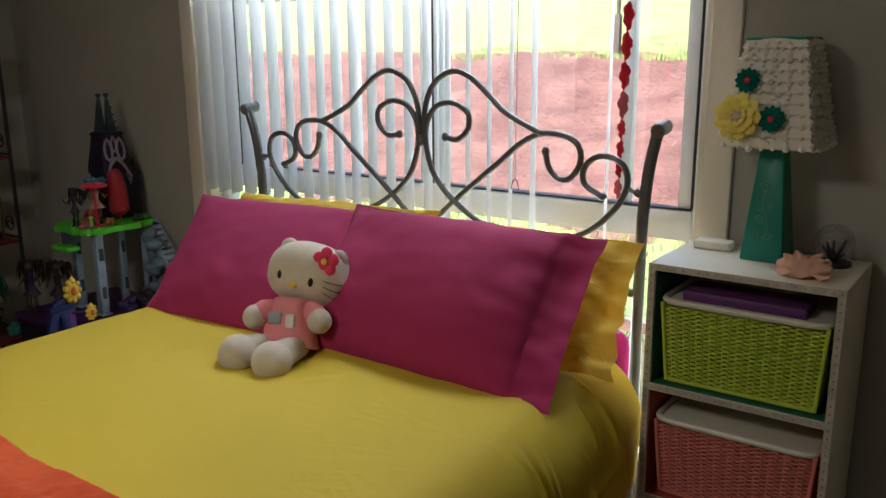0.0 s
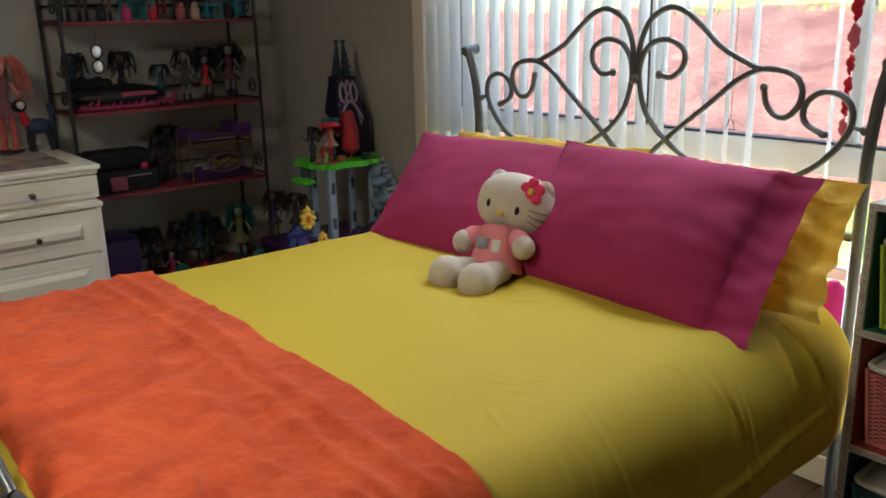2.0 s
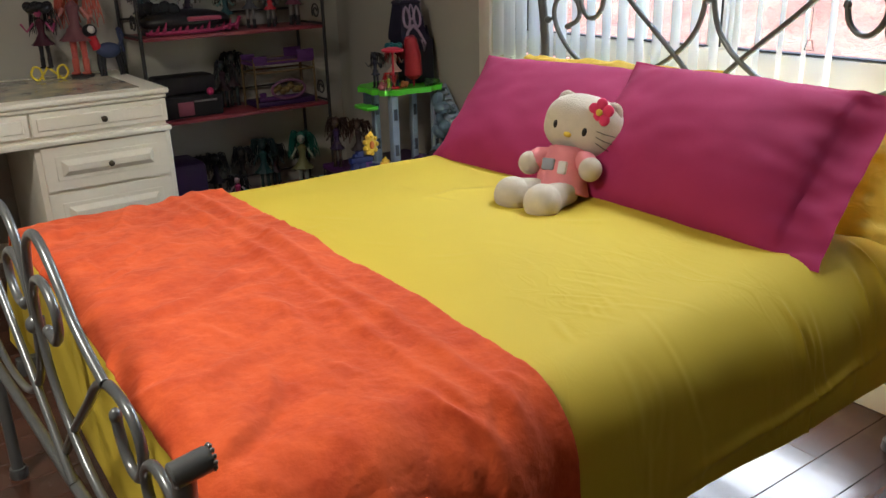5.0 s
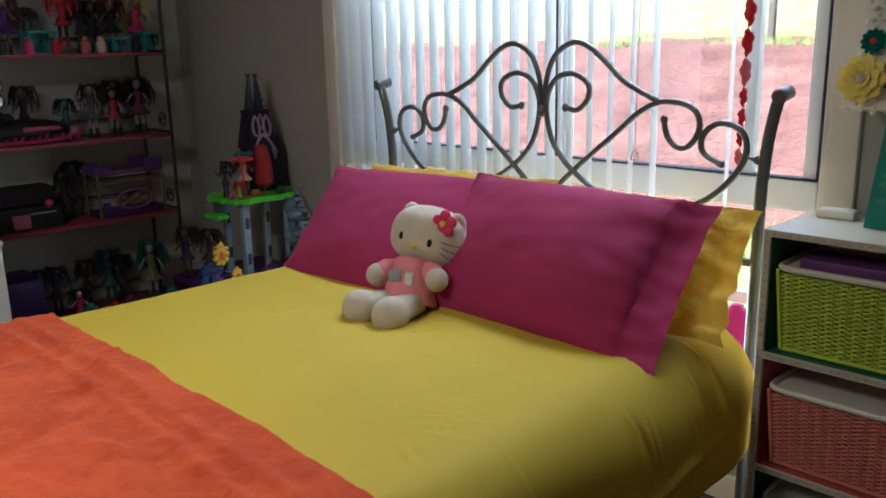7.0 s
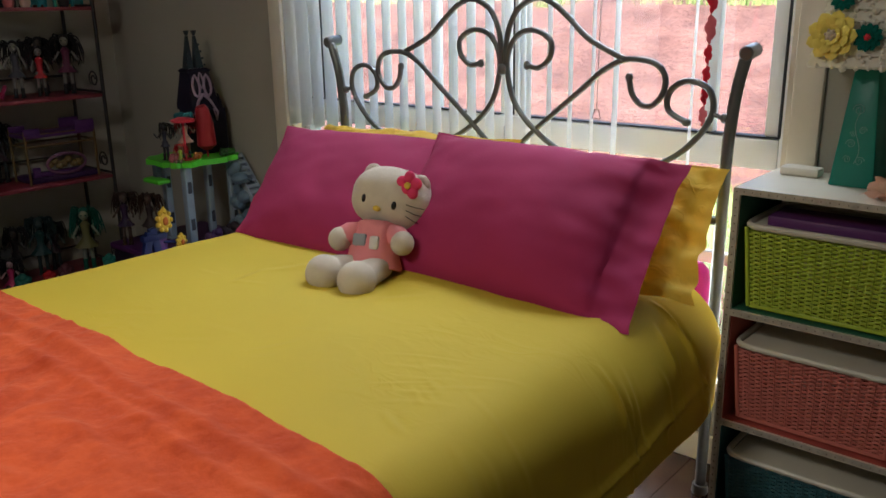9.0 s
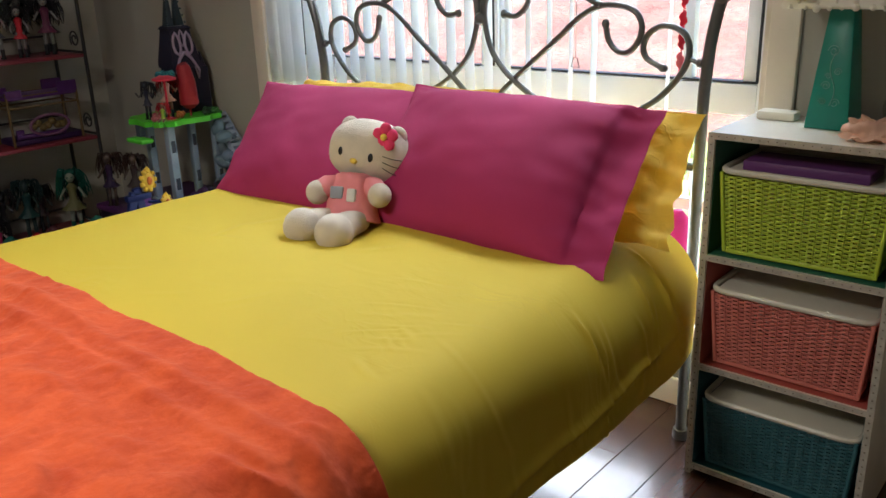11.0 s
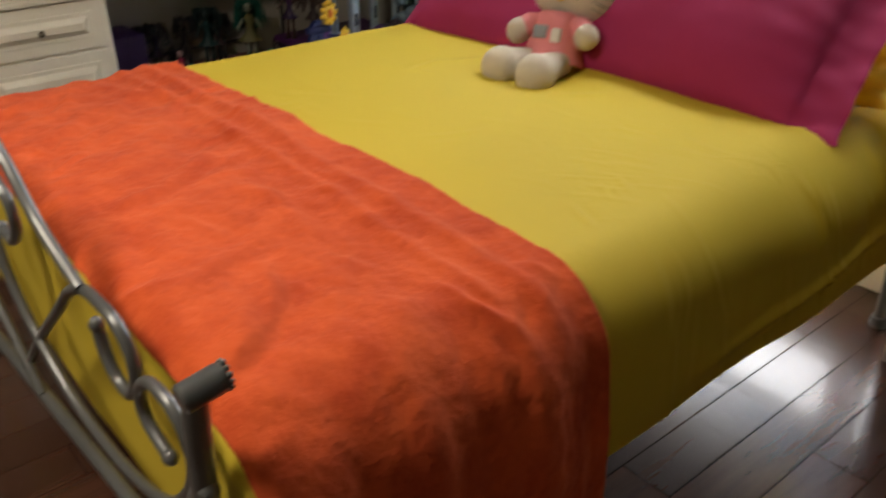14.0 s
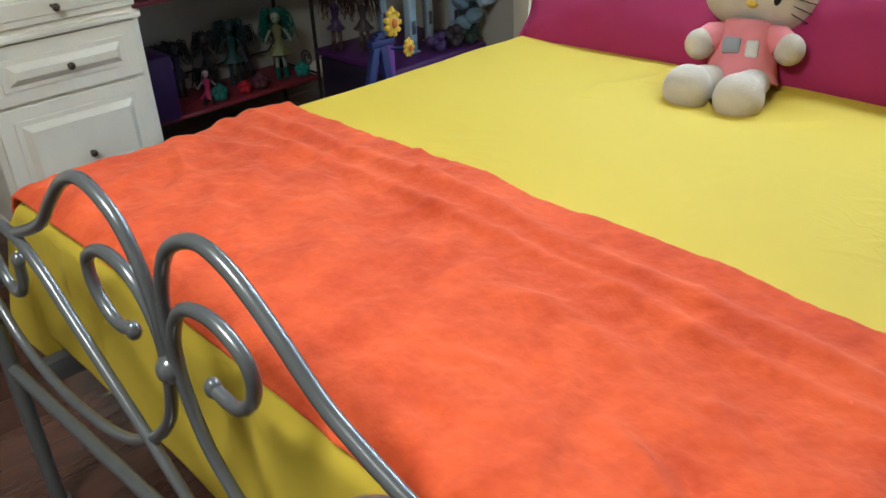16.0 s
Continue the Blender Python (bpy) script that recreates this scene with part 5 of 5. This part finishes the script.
# handbag, trunk and carriage on the etagere
def handbag():
    h = thing("handbag", (-3.87, 1.28, B[2]), "black toy handbag with pink trim", "bag")
    bm = bmesh.new()
    ball(bm, (-3.87, 1.28, B[2] + 0.055), 1, 0, (0.09, 0.215, 0.055), None, 24)
    box(bm, -3.94, -3.80, 1.08, 1.48, B[2], B[2] + 0.035, 0.012)
    part("body", bm, paint(BLACK, 0.35), h)
    part("trim", tube(bmesh.new(), [(-3.80, 1.07, B[2] + 0.012), (-3.785, 1.18, B[2] + 0.012), (-3.785, 1.38, B[2] + 0.012), (-3.80, 1.50, B[2] + 0.03), (-3.82, 1.525, B[2] + 0.06)], 0.009), paint((0.26, 0.02, 0.07)), h, "pink piping")
    bm = bmesh.new()
    for k in range(13):
        y = 1.08 + 0.034 * k
        rod(bm, (-3.787, y, B[2] + 0.010), (-3.792, y + 0.018, B[2] + 0.032 + 0.014 * (k % 3)), 0.011, 0.002, seg=5)
    part("flame_trim", bm, paint((0.26, 0.02, 0.07)), h, "jagged pink flames")
    part("flap", box(bmesh.new(), -3.80, -3.772, 1.26, 1.42, B[2] + 0.058, B[2] + 0.078, 0.006), paint((0.30, 0.05, 0.09)), h, "dusty pink flap")
    bm = bmesh.new()
    for k in range(5):
        ball(bm, (-3.92 + 0.02 * k, 1.10 + 0.03 * k, B[2] + 0.11 + 0.01 * (k % 2)), 0.03, 0)
    part("feather_tuft", bm, paint(BLACK, 0.9), h)


handbag()
g = thing("toy_mirror", (-3.77, 1.165, 1.14), "pair of small mirrors hanging from the shelf edge", "mirror")
part("cord", rod(bmesh.new(), (-3.752, 1.167, B[3] - 0.016), (-3.752, 1.166, 1.15), 0.0012, seg=5), paint(BLACK), g)
for z in (1.235, 1.172):
    bm = bmesh.new()
    ball(bm, (-3.75, 1.166, z), 1, 0, (0.006, 0.028, 0.033))
    fr = part("mirror_frame", bm, paint(BLACK), g)
    bm = bmesh.new()
    ball(bm, (-3.745, 1.166, z), 1, 0, (0.005, 0.021, 0.026))
    part("mirror_glass", bm, paint((0.75, 0.75, 0.75), 0.25, 0.6), fr, "silvered glass")


def trunk():
    t = thing("toy_coffer", (-3.88, 1.24, B[1]), "black and pink toy trunk with an open lid", "toy")
    part("body", box(bmesh.new(), -3.97, -3.80, 1.10, 1.39, B[1], B[1] + 0.10, 0.008), paint(BLACK, 0.85), t)
    part("lid", box(bmesh.new(), -3.97, -3.83, 1.09, 1.38, B[1] + 0.105, B[1] + 0.19, 0.02), paint((0.012, 0.01, 0.012), 0.85), t)
    part("flag", box(bmesh.new(), -3.799, -3.795, 1.17, 1.245, B[1] + 0.012, B[1] + 0.075, 0.001), paint((0.22, 0.05, 0.08)), t, "pink card")
    part("strip", box(bmesh.new(), -3.799, -3.794, 1.25, 1.36, B[1] + 0.07, B[1] + 0.078, 0.001), paint(PALE), t, "pale trim")
    part("ornament", ball(bmesh.new(), (-3.79, 1.33, B[1] + 0.115), 0.018), paint(PINK), t, "pink head ornament")


trunk()


def carriage():
    c = thing("toy_carriage", (-3.86, 1.72, B[1]), "violet and gold toy bed with a canopy frame", "toy")
    z = B[1]
    part("base", box(bmesh.new(), -3.94, -3.79, 1.56, 1.88, z, z + 0.03, 0.01), paint((0.03, 0.01, 0.055)), c)
    for y in (1.56, 1.88):
        for x in (-3.94, -3.79):
            part("post", rod(bmesh.new(), (x, y, z), (x, y, z + 0.24), 0.006), paint((0.13, 0.08, 0.03), 0.45, 0.3), c)
    for zz in (0.22, 0.17):
        part("rail", tube(bmesh.new(), [(-3.94, 1.56, z + zz), (-3.79, 1.56, z + zz), (-3.79, 1.88, z + zz), (-3.94, 1.88, z + zz)], 0.005, closed=True, seg=6), paint((0.13, 0.08, 0.03), 0.45, 0.3), c)
    bm = box(bmesh.new(), -3.945, -3.785, 1.555, 1.885, z + 0.205, z + 0.222, 0.005)
    for y0, y1, h in ((1.555, 1.63, 0.028), (1.79, 1.885, 0.045)):
        box(bm, -3.795, -3.783, y0, y1, z + 0.215, z + 0.222 + h, 0.006)
        box(bm, -3.945, -3.933, y0, y1, z + 0.215, z + 0.222 + h, 0.006)
    part("upper_tray", bm, paint((0.075, 0.02, 0.115)), c, "purple upper bunk")
    bm = box(bmesh.new(), -3.80, -3.783, 1.575, 1.80, z + 0.03, z + 0.052, 0.005)
    box(bm, -3.80, -3.783, 1.575, 1.61, z + 0.05, z + 0.075, 0.005)
    part("lower_tray", bm, paint((0.06, 0.016, 0.095)), c, "purple lower bunk")
    bm = bmesh.new()
    pts = [(-3.785, 1.64 + 0.09 * (1 + math.cos(a)), z + 0.08 + 0.045 * math.sin(a)) for a in [k * math.tau / 24 for k in range(24)]]
    tube(bm, pts, 0.007, seg=6, closed=True)
    part("frame_ring", bm, paint((0.15, 0.06, 0.12)), c)
    bm = bmesh.new()
    for k in range(7):
        ball(bm, (-3.80, 1.66 + 0.022 * k, z + 0.08 + 0.012 * math.sin(k * 2)), 0.018, 0)
    part("gold_beads", bm, paint((0.14, 0.09, 0.03), 0.5), c)


carriage()
tagged(part("toy_case", box(bmesh.new(), -3.94, -3.70, 1.02, 1.24, 0.135, 0.40, 0.025), paint((0.03, 0.009, 0.06))), "deep purple plastic toy case beside the desk", "toy")

# teal furniture on the upper board
for y, w, h in ((1.39, 0.13, 0.10), (1.74, 0.09, 0.07), (1.90, 0.11, 0.095)):
    t = thing("toy_table", (-3.83, y, B[3]), "teal plastic doll's table", "toy", "doll furniture")
    part("tabletop", box(bmesh.new(), -3.88, -3.77, y - w / 2, y + w / 2, B[3] + h - 0.012, B[3] + h, 0.003), paint(CYAN), t)
    for sx in (-3.87, -3.78):
        for sy in (y - w / 2 + 0.01, y + w / 2 - 0.01):
            part("leg", box(bmesh.new(), sx - 0.006, sx + 0.006, sy - 0.006, sy + 0.006, B[3], B[3] + h - 0.012, 0.001), paint(CYAN), t)
    part("panel", box(bmesh.new(), -3.876, -3.868, y - w / 2 + 0.017, y + w / 2 - 0.017, B[3] + 0.01, B[3] + h - 0.014), paint((0.04, 0.2, 0.22)), t)
for k, (y, col) in enumerate(((1.22, BLACK), (1.33, PINK), (1.45, RED), (1.58, (0.4, 0.1, 0.1)), (1.65, (0.45, 0.3, 0.25)), (1.82, BLACK))):
    bm = bmesh.new()
    lathe(bm, [(0.018, 0), (0.024, 0.02), (0.02, 0.05), (0.008, 0.055)], (-3.79, y, B[3]), seg=12)
    ball(bm, (-3.79, y, B[3] + 0.06), 0.016)
    tagged(part("toy_pot", bm, paint(col)), "tiny plastic doll accessory on the upper board", "toy", "doll accessories")
for k, (y, col, r) in enumerate(((1.46, (0.02, 0.12, 0.10), 0.03), (1.58, RED, 0.024), (1.66, (0.1, 0.03, 0.04), 0.03), (1.88, (0.03, 0.20, 0.16), 0.028))):
    bm = bmesh.new()
    for j in range(5):
        a = j * math.tau / 5
        ball(bm, (-3.80 + r * 0.6 * math.cos(a), y + r * 0.6 * math.sin(a), B[0] + r * (0.7 + 0.5 * (j % 2))), r * 0.7, seg=10)
    ball(bm, (-3.80, y, B[0] + r * 1.6), r * 0.75)
    tagged(part("toy_pet", bm, paint(col)), "small dark plastic toy animal on the bottom board", "toy", "toy animals")


# ---- castle playset by the window ----
def castle():
    chest = thing("toy_chest", (-3.17, 2.0, 0), "low black toy chest with a purple lid", "chest")
    part("body", box(bmesh.new(), -3.40, -2.95, 1.70, 2.165, 0, 0.34, 0.012), paint((0.014, 0.009, 0.022)), chest)
    part("lid", box(bmesh.new(), -3.41, -2.94, 1.69, 2.17, 0.342, 0.37, 0.01), paint((0.055, 0.012, 0.075)), chest, "dark purple lid")
    c = thing("toy_castle", (-3.15, 2.0, 0.37), "toy castle with lime floor and dark gothic tower", "toy castle")
    lime = paint((0.10, 0.55, 0.03), 0.4)
    bm = bmesh.new()
    n = 40
    ring0 = []
    for zz in (0.715, 0.738):
        ring0.append([bm.verts.new((-3.15 + (0.15 + 0.012 * math.sin(k * 1.9)) * math.copysign(abs(math.cos(k * math.tau / n)) ** 0.6, math.cos(k * math.tau / n)), 1.985 + (0.175 + 0.012 * math.sin(k * 2.3)) * math.copysign(abs(math.sin(k * math.tau / n)) ** 0.6, math.sin(k * math.tau / n)), zz)) for k in range(n)])
    for k in range(n):
        bm.faces.new((ring0[0][k], ring0[0][(k + 1) % n], ring0[1][(k + 1) % n], ring0[1][k]))
    bm.faces.new(ring0[0][::-1])
    bm.faces.new(ring0[1])
    part("floor_plate", bm, lime, c, "lime green plastic floor")
    part("balcony", box(bmesh.new(), -3.22, -3.10, 1.775, 1.835, 0.645, 0.665, 0.008), lime, c, "lime green balcony")
    part("balcony_back", box(bmesh.new(), -3.20, -3.17, 1.815, 1.84, 0.6655, 0.714), paint((0.06, 0.08, 0.10)), c)
    grey = paint(GREYB, 0.5)
    for x, y, w in ((-3.06, 1.885, 0.024), (-3.12, 2.03, 0.020), (-3.05, 2.10, 0.020), (-3.24, 1.90, 0.022)):
        bm = bmesh.new()
        box(bm, x - w, x + w, y - w, y + w, 0.37, 0.3785, 0.003)
        box(bm, x - w * 0.75, x + w * 0.75, y - w * 0.75, y + w * 0.75, 0.378, 0.714, 0.006)
        col = part("column", bm, grey, c, "grey-blue plastic column")
        # each niche is only a thin dark plate on the column face
        for zz in (0.44, 0.60):
            part("niche", box(bmesh.new(), x + w * 0.74, x + w * 0.80, y - w * 0.4, y + w * 0.4, zz, zz + 0.05, 0.001), paint((0.05, 0.06, 0.08)), col, "thin dark plate in place of a niche")
    # sloping slide
    m = Matrix.Translation((-2.985, 2.135, 0.62)) @ Matrix.Rotation(radians(50), 4, "Y")
    bm = box(bmesh.new(), -0.13, 0.13, -0.03, 0.03, -0.006, 0.006, 0.002, 0, m)
    box(bm, -0.13, 0.13, -0.035, -0.028, -0.006, 0.022, 0.002, 0, m)
    box(bm, -0.13, 0.13, 0.028, 0.035, -0.006, 0.022, 0.002, 0, m)
    for k in range(8):
        box(bm, -0.125 + 0.031 * k, -0.108 + 0.031 * k, -0.028, 0.028, 0.004, 0.022, 0.002, 0, m)
    part("slide", bm, paint((0.30, 0.36, 0.46)), c, "pale blue stepped ramp")
    # rock under the slide
    for k in range(10):
        part("rock", ball(bmesh.new(), (-3.02 + 0.03 * (k % 3), 2.08 + 0.02 * (k % 4), 0.42 + 0.028 * k), 0.035, 0, (1, 0.8, 1.1), Matrix.Rotation(k, 4, "X"), 8), paint((0.14, 0.20, 0.26), 0.7), c, "blue-grey moulded rock")
    # tapering tower with two spires and pointed lilac windows
    dark = paint((0.016, 0.014, 0.03), 0.45)
    bm = box(bmesh.new(), -3.24, -3.12, 1.995, 2.155, 0.7385, 0.93, 0.006)
    for y, h in ((2.14, 0.06), (2.12, 0.10), (2.01, 0.05)):
        rod(bm, (-3.14, y, 0.925), (-3.15, y - 0.004, 0.93 + h), 0.014, 0.003, seg=5)
    tower = part("tower", bm, dark, c, smooth=False)

    def taper(name, levels, mat):
        """A stack of shrinking square storeys: (height, west, east, south, north)."""
        bm = bmesh.new()
        rings = [[bm.verts.new(p) for p in ((x0, y0, z), (x1, y0, z), (x1, y1, z), (x0, y1, z))] for z, x0, x1, y0, y1 in levels]
        for a, b in zip(rings, rings[1:]):
            for k in range(4):
                bm.faces.new((a[k], a[(k + 1) % 4], b[(k + 1) % 4], b[k]))
        bm.faces.new(rings[0][::-1])
        bm.faces.new(rings[-1])
        return part(name, bm, mat, tower, smooth=False)
    taper("upper_storey", ((0.93, -3.235, -3.118, 1.985, 2.135), (0.955, -3.235, -3.125, 1.985, 2.12), (1.085, -3.21, -3.142, 1.998, 2.098), (1.092, -3.215, -3.137, 1.992, 2.104), (1.102, -3.21, -3.145, 2.002, 2.09)), dark)
    for y, lean in ((2.022, 0.006), (2.072, -0.008)):
        bm = bmesh.new()
        rod(bm, (-3.18, y, 1.10), (-3.18, y + lean, 1.235), 0.024, 0.007, seg=4)
        for k in range(4):
            z = 1.115 + 0.028 * k
            ball(bm, (-3.155 - 0.004 * k, y + lean * k / 4 + 0.016 * (1 if lean < 0 else -1) * (1 - k / 6), z), 0.005, seg=6)
        lathe(bm, [(0.004, 0), (0.010, 0.012), (0.012, 0.022)], (-3.18, y + lean, 1.236), seg=6)
        part("spire", bm, paint((0.03, 0.045, 0.055), 0.4), tower)
    pinkish = paint((0.30, 0.22, 0.30), 0.5)

    def face_x(z):
        return -3.124 - max(0, z - 0.955) * 0.14
    for y, w, z0, z1 in ((2.022, 0.017, 0.985, 1.075), (2.078, 0.017, 0.985, 1.075), (2.050, 0.010, 1.02, 1.085)):
        half = [(0, 0), (0.7, 0.12), (1, 0.35), (0.95, 0.62), (0.55, 0.85), (0, 1)]
        loop = [(s * u, f) for u, f in half for s in (1,)] + [(-u, f) for u, f in half[-2:0:-1]]
        pts = [(face_x(z0 + (z1 - z0) * f), y + w * u, z0 + (z1 - z0) * f) for u, f in loop]
        tube(bm := bmesh.new(), pts, 0.0062 if w > 0.012 else 0.004, seg=6, closed=True)
        part("window_tracery", bm, pinkish, tower, "lilac window tracery")
    for s in (-1, 1):
        pts = [(face_x(0.99), 2.05, 0.995), (face_x(0.96), 2.05 + s * 0.028, 0.968), (-3.114, 2.05 + s * 0.056, 0.915), (-3.114, 2.05 + s * 0.05, 0.88), (-3.114, 2.05 + s * 0.036, 0.93)]
        part("gable_trim", tube(bmesh.new(), pts, lambda t: 0.0075 - 0.004 * t, seg=6), pinkish, tower, "lilac gable trim")
    # cafe table and red banner figure on the floor plate
    bm = lathe(bmesh.new(), [(0.03, 0), (0.03, 0.004), (0.005, 0.006), (0.005, 0.155), (0.048, 0.160), (0.05, 0.168), (0.02, 0.178)], (-3.07, 1.90, 0.7385))
    tagged(part("toy_parasol", bm, paint((0.62, 0.04, 0.07), 0.4)), "red toy parasol on a castle floor", "toy")
    bm = bmesh.new()
    rod(bm, (-3.06, 2.0, 0.7385), (-3.06, 2.0, 0.775), 0.004)
    tube(bm, [(-3.06, 2.0, 0.77), (-3.06, 2.0, 0.79), (-3.06, 1.998, 0.88), (-3.06, 1.99, 0.94), (-3.06, 1.985, 0.955)], lambda t: (0.018, 0.040, 0.037, 0.029, 0.020)[round(t * 4)], 0, 14)
    tagged(part("toy_figure", bm, paint((0.30, 0.018, 0.025), 0.5)), "dark red cloaked toy figure on the castle", "toy")
    doll((-3.10, 1.925, 0.739), 0.20, SKIN, (0.25, 0.02, 0.02), (0.55, 0.35, 0.28), 45, 0.7, (0.02, 0.12, 0.14), "small doll with a teal hat on the castle")
    doll((-3.04, 1.855, 0.739), 0.12, SKIN, RED, (0.3, 0.4, 0.05), 45, 0.5, None, "tiny red-haired doll on the castle floor", True)
    doll((-3.13, 1.845, 0.739), 0.17, (0.03, 0.03, 0.04), BLACK, (0.03, 0.03, 0.05), 20, 0.9, None, "black winged toy figure on the castle", False)
    for x, y, r, col in ((-3.055, 1.945, 0.020, (0.30, 0.10, 0.03)), (-3.07, 1.845, 0.024, (0.34, 0.10, 0.11)), (-3.03, 2.06, 0.022, (0.02, 0.05, 0.02)), (-3.035, 2.10, 0.018, (0.05, 0.16, 0.03))):
        bm = bmesh.new()
        for k in range(5):
            ball(bm, (x + r * 0.5 * math.cos(k * 2.2), y + r * 0.9 * math.sin(k * 1.7), 0.739 + r * (0.5 + 0.22 * (k % 3))), r * 0.55, seg=8)
        tagged(part("toy_pet", bm, paint(col)), "tiny plastic toy animal on the castle floor", "toy", "toy animals")
    # dark toys between the columns
    for x, y, z, r, col in ((-2.99, 2.03, 0.37, 0.035, (0.03, 0.02, 0.03)), (-2.98, 2.10, 0.37, 0.04, (0.02, 0.03, 0.025)), (-2.99, 1.95, 0.37, 0.03, (0.05, 0.02, 0.08))):
        bm = bmesh.new()
        for k in range(6):
            ball(bm, (x + r * 0.5 * math.cos(k), y + r * 0.7 * math.sin(k * 1.7), z + r * (0.6 + 0.25 * k)), r * 0.62, seg=10)
        tagged(part("toy_pet", bm, paint(col)), "dark plastic toy animal under the castle floor", "toy", "toy animals")
    # blue frame toy with yellow sun ornaments
    f = thing("toy_swing", (-2.92, 1.62, 0), "blue toy swing frame with yellow flame ornaments", "toy")
    blue = paint((0.010, 0.018, 0.10), 0.5)
    for y0, y1 in ((1.47, 1.60), (1.70, 1.63)):
        part("frame_leg", box(bmesh.new(), -0.011, 0.011, -0.016, 0.016, 0, 0.52, 0.003, 0, Matrix.Translation((-2.925, y0, 0.01)) @ Matrix.Rotation(-math.atan2(y1 - y0, 0.46), 4, "X")), blue, f)
    part("crossbar", box(bmesh.new(), -2.94, -2.91, 1.575, 1.68, 0.475, 0.50, 0.004), blue, f)
    part("panel", box(bmesh.new(), -2.928, -2.92, 1.64, 1.68, 0.12, 0.49, 0.002), paint((0.12, 0.03, 0.20)), f, "purple panel")
    for y, z, r in ((1.668, 0.548, 0.038), (1.735, 0.448, 0.026)):
        bm = bmesh.new()
        ball(bm, (-2.905, y, z), 1, 0, (0.01, r * 0.75, r))
        for k in range(9):
            a = k * math.tau / 9
            ball(bm, (-2.905, y + r * 0.75 * math.cos(a), z + r * math.sin(a)), r * 0.28, seg=8)
        tube(bm, [(-2.905, y, z + r), (-2.905, y + 0.003, z + r * 1.5)], lambda t: r * (0.4 - 0.36 * t), 0, 8)
        orn = part("flame_ornament", bm, paint((0.75, 0.48, 0.05), 0.4), f, "yellow flame-shaped ornament")
        part("ornament_heart", ball(bmesh.new(), (-2.894, y, z), 1, 0, (0.006, r * 0.3, r * 0.45)), paint((0.6, 0.16, 0.03)), orn)
    part("arm", rod(bmesh.new(), (-2.92, 1.665, 0.46), (-2.91, 1.715, 0.452), 0.006), blue, f)


castle()

# unseen ceiling light added over the room's lamp, and pole outside
light = thing("ceiling_light", (-1.4, -0.65, H), "unseen white pendant ceiling light on a short flex, added for room light", "ceiling light")
part("canopy", lathe(bmesh.new(), [(0.05, -0.03), (0.055, 0.0)], (-1.4, -0.65, H)), WHITE, light)
part("shade", lathe(bmesh.new(), [(0.29, 0.0), (0.31, 0.012), (0.27, 0.035), (0.03, 0.05)], (-1.4, -0.65, 2.29)), WHITE, light)
part("flex", rod(bmesh.new(), (-1.4, -0.65, H - 0.03), (-1.4, -0.65, 2.33), 0.004, seg=6), WHITE, light)
bm = bmesh.new()
rod(bm, (-5.75, 12.9, 1.15), (-5.75, 12.9, 4.6), 0.035, 0.03)
box(bm, -5.80, -5.70, 12.85, 12.95, 1.15, 1.95, 0.01)
tagged(part("post", bm, paint((0.06, 0.05, 0.045), 0.8)), "dark timber post standing on the slope", "post")


# grass tufts on the lawn near the window
def tufts():
    rng = random.Random(11)
    verts, faces = [], []
    for _ in range(16000):
        x, d = rng.uniform(-9, 1.5), rng.uniform(0.15, 4.9) if rng.random() < 0.6 else 10.2 + abs(rng.gauss(0, 1.2))
        z = -0.35 + 0.02 * d if d < 5.0 else 1.31 + 0.10 * (d - 10.5)
        h, a = rng.uniform(0.03, 0.09) * (1.2 if d > 10 else 1), rng.uniform(0, 6.28)
        w = rng.uniform(0.006, 0.014)
        i = len(verts)
        y = 2.34 + d
        verts += [(x - w * math.cos(a), y - w * math.sin(a), z - 0.04), (x + w * math.cos(a), y + w * math.sin(a), z - 0.04), (x + rng.uniform(-.04, .04), y + rng.uniform(-.04, .04), z + h)]
        faces.append((i, i + 1, i + 2))
    me = bpy.data.meshes.new("grass")
    me.from_pydata(verts, [], faces)
    me.materials.append(material("grass_blade", (0.12, 0.21, 0.045), 0.8, vary=0.25, scale=3, second=(0.27, 0.29, 0.11)))
    tagged(new("grass", me), "short green grass tufts outside the window", "grass", "", "stuff")


tufts()

# ---- floor planks ----
def planks():
    w, L, h = 0.122, 1.2, 0.012
    bm = bmesh.new()
    box(bm, -w / 2 + 0.0008, w / 2 - 0.0008, -L / 2 + 0.0008, L / 2 - 0.0008, -h, 0, 0.0012, seg=1)
    first = part("plank", bm, PLANK, floor, smooth=False)
    me = first.data
    bpy.data.objects.remove(first)
    rng = random.Random(2)
    for i in range(int((XR - XL) / w) + 1):
        x0, x1 = XL + w * i, min(XR, XL + w * (i + 1))
        y = YS - rng.uniform(0, L)
        while y < YN:
            y0, y1 = max(YS, y), min(YN, y + L)
            if y1 - y0 > 0.02 and x1 - x0 > 0.02:
                ob = new("plank", me)
                ob.parent = floor
                ob.location = ((x0 + x1) / 2, (y0 + y1) / 2, 0)
                ob.scale = ((x1 - x0) / w, (y1 - y0) / L, 1)
            y += L


planks()
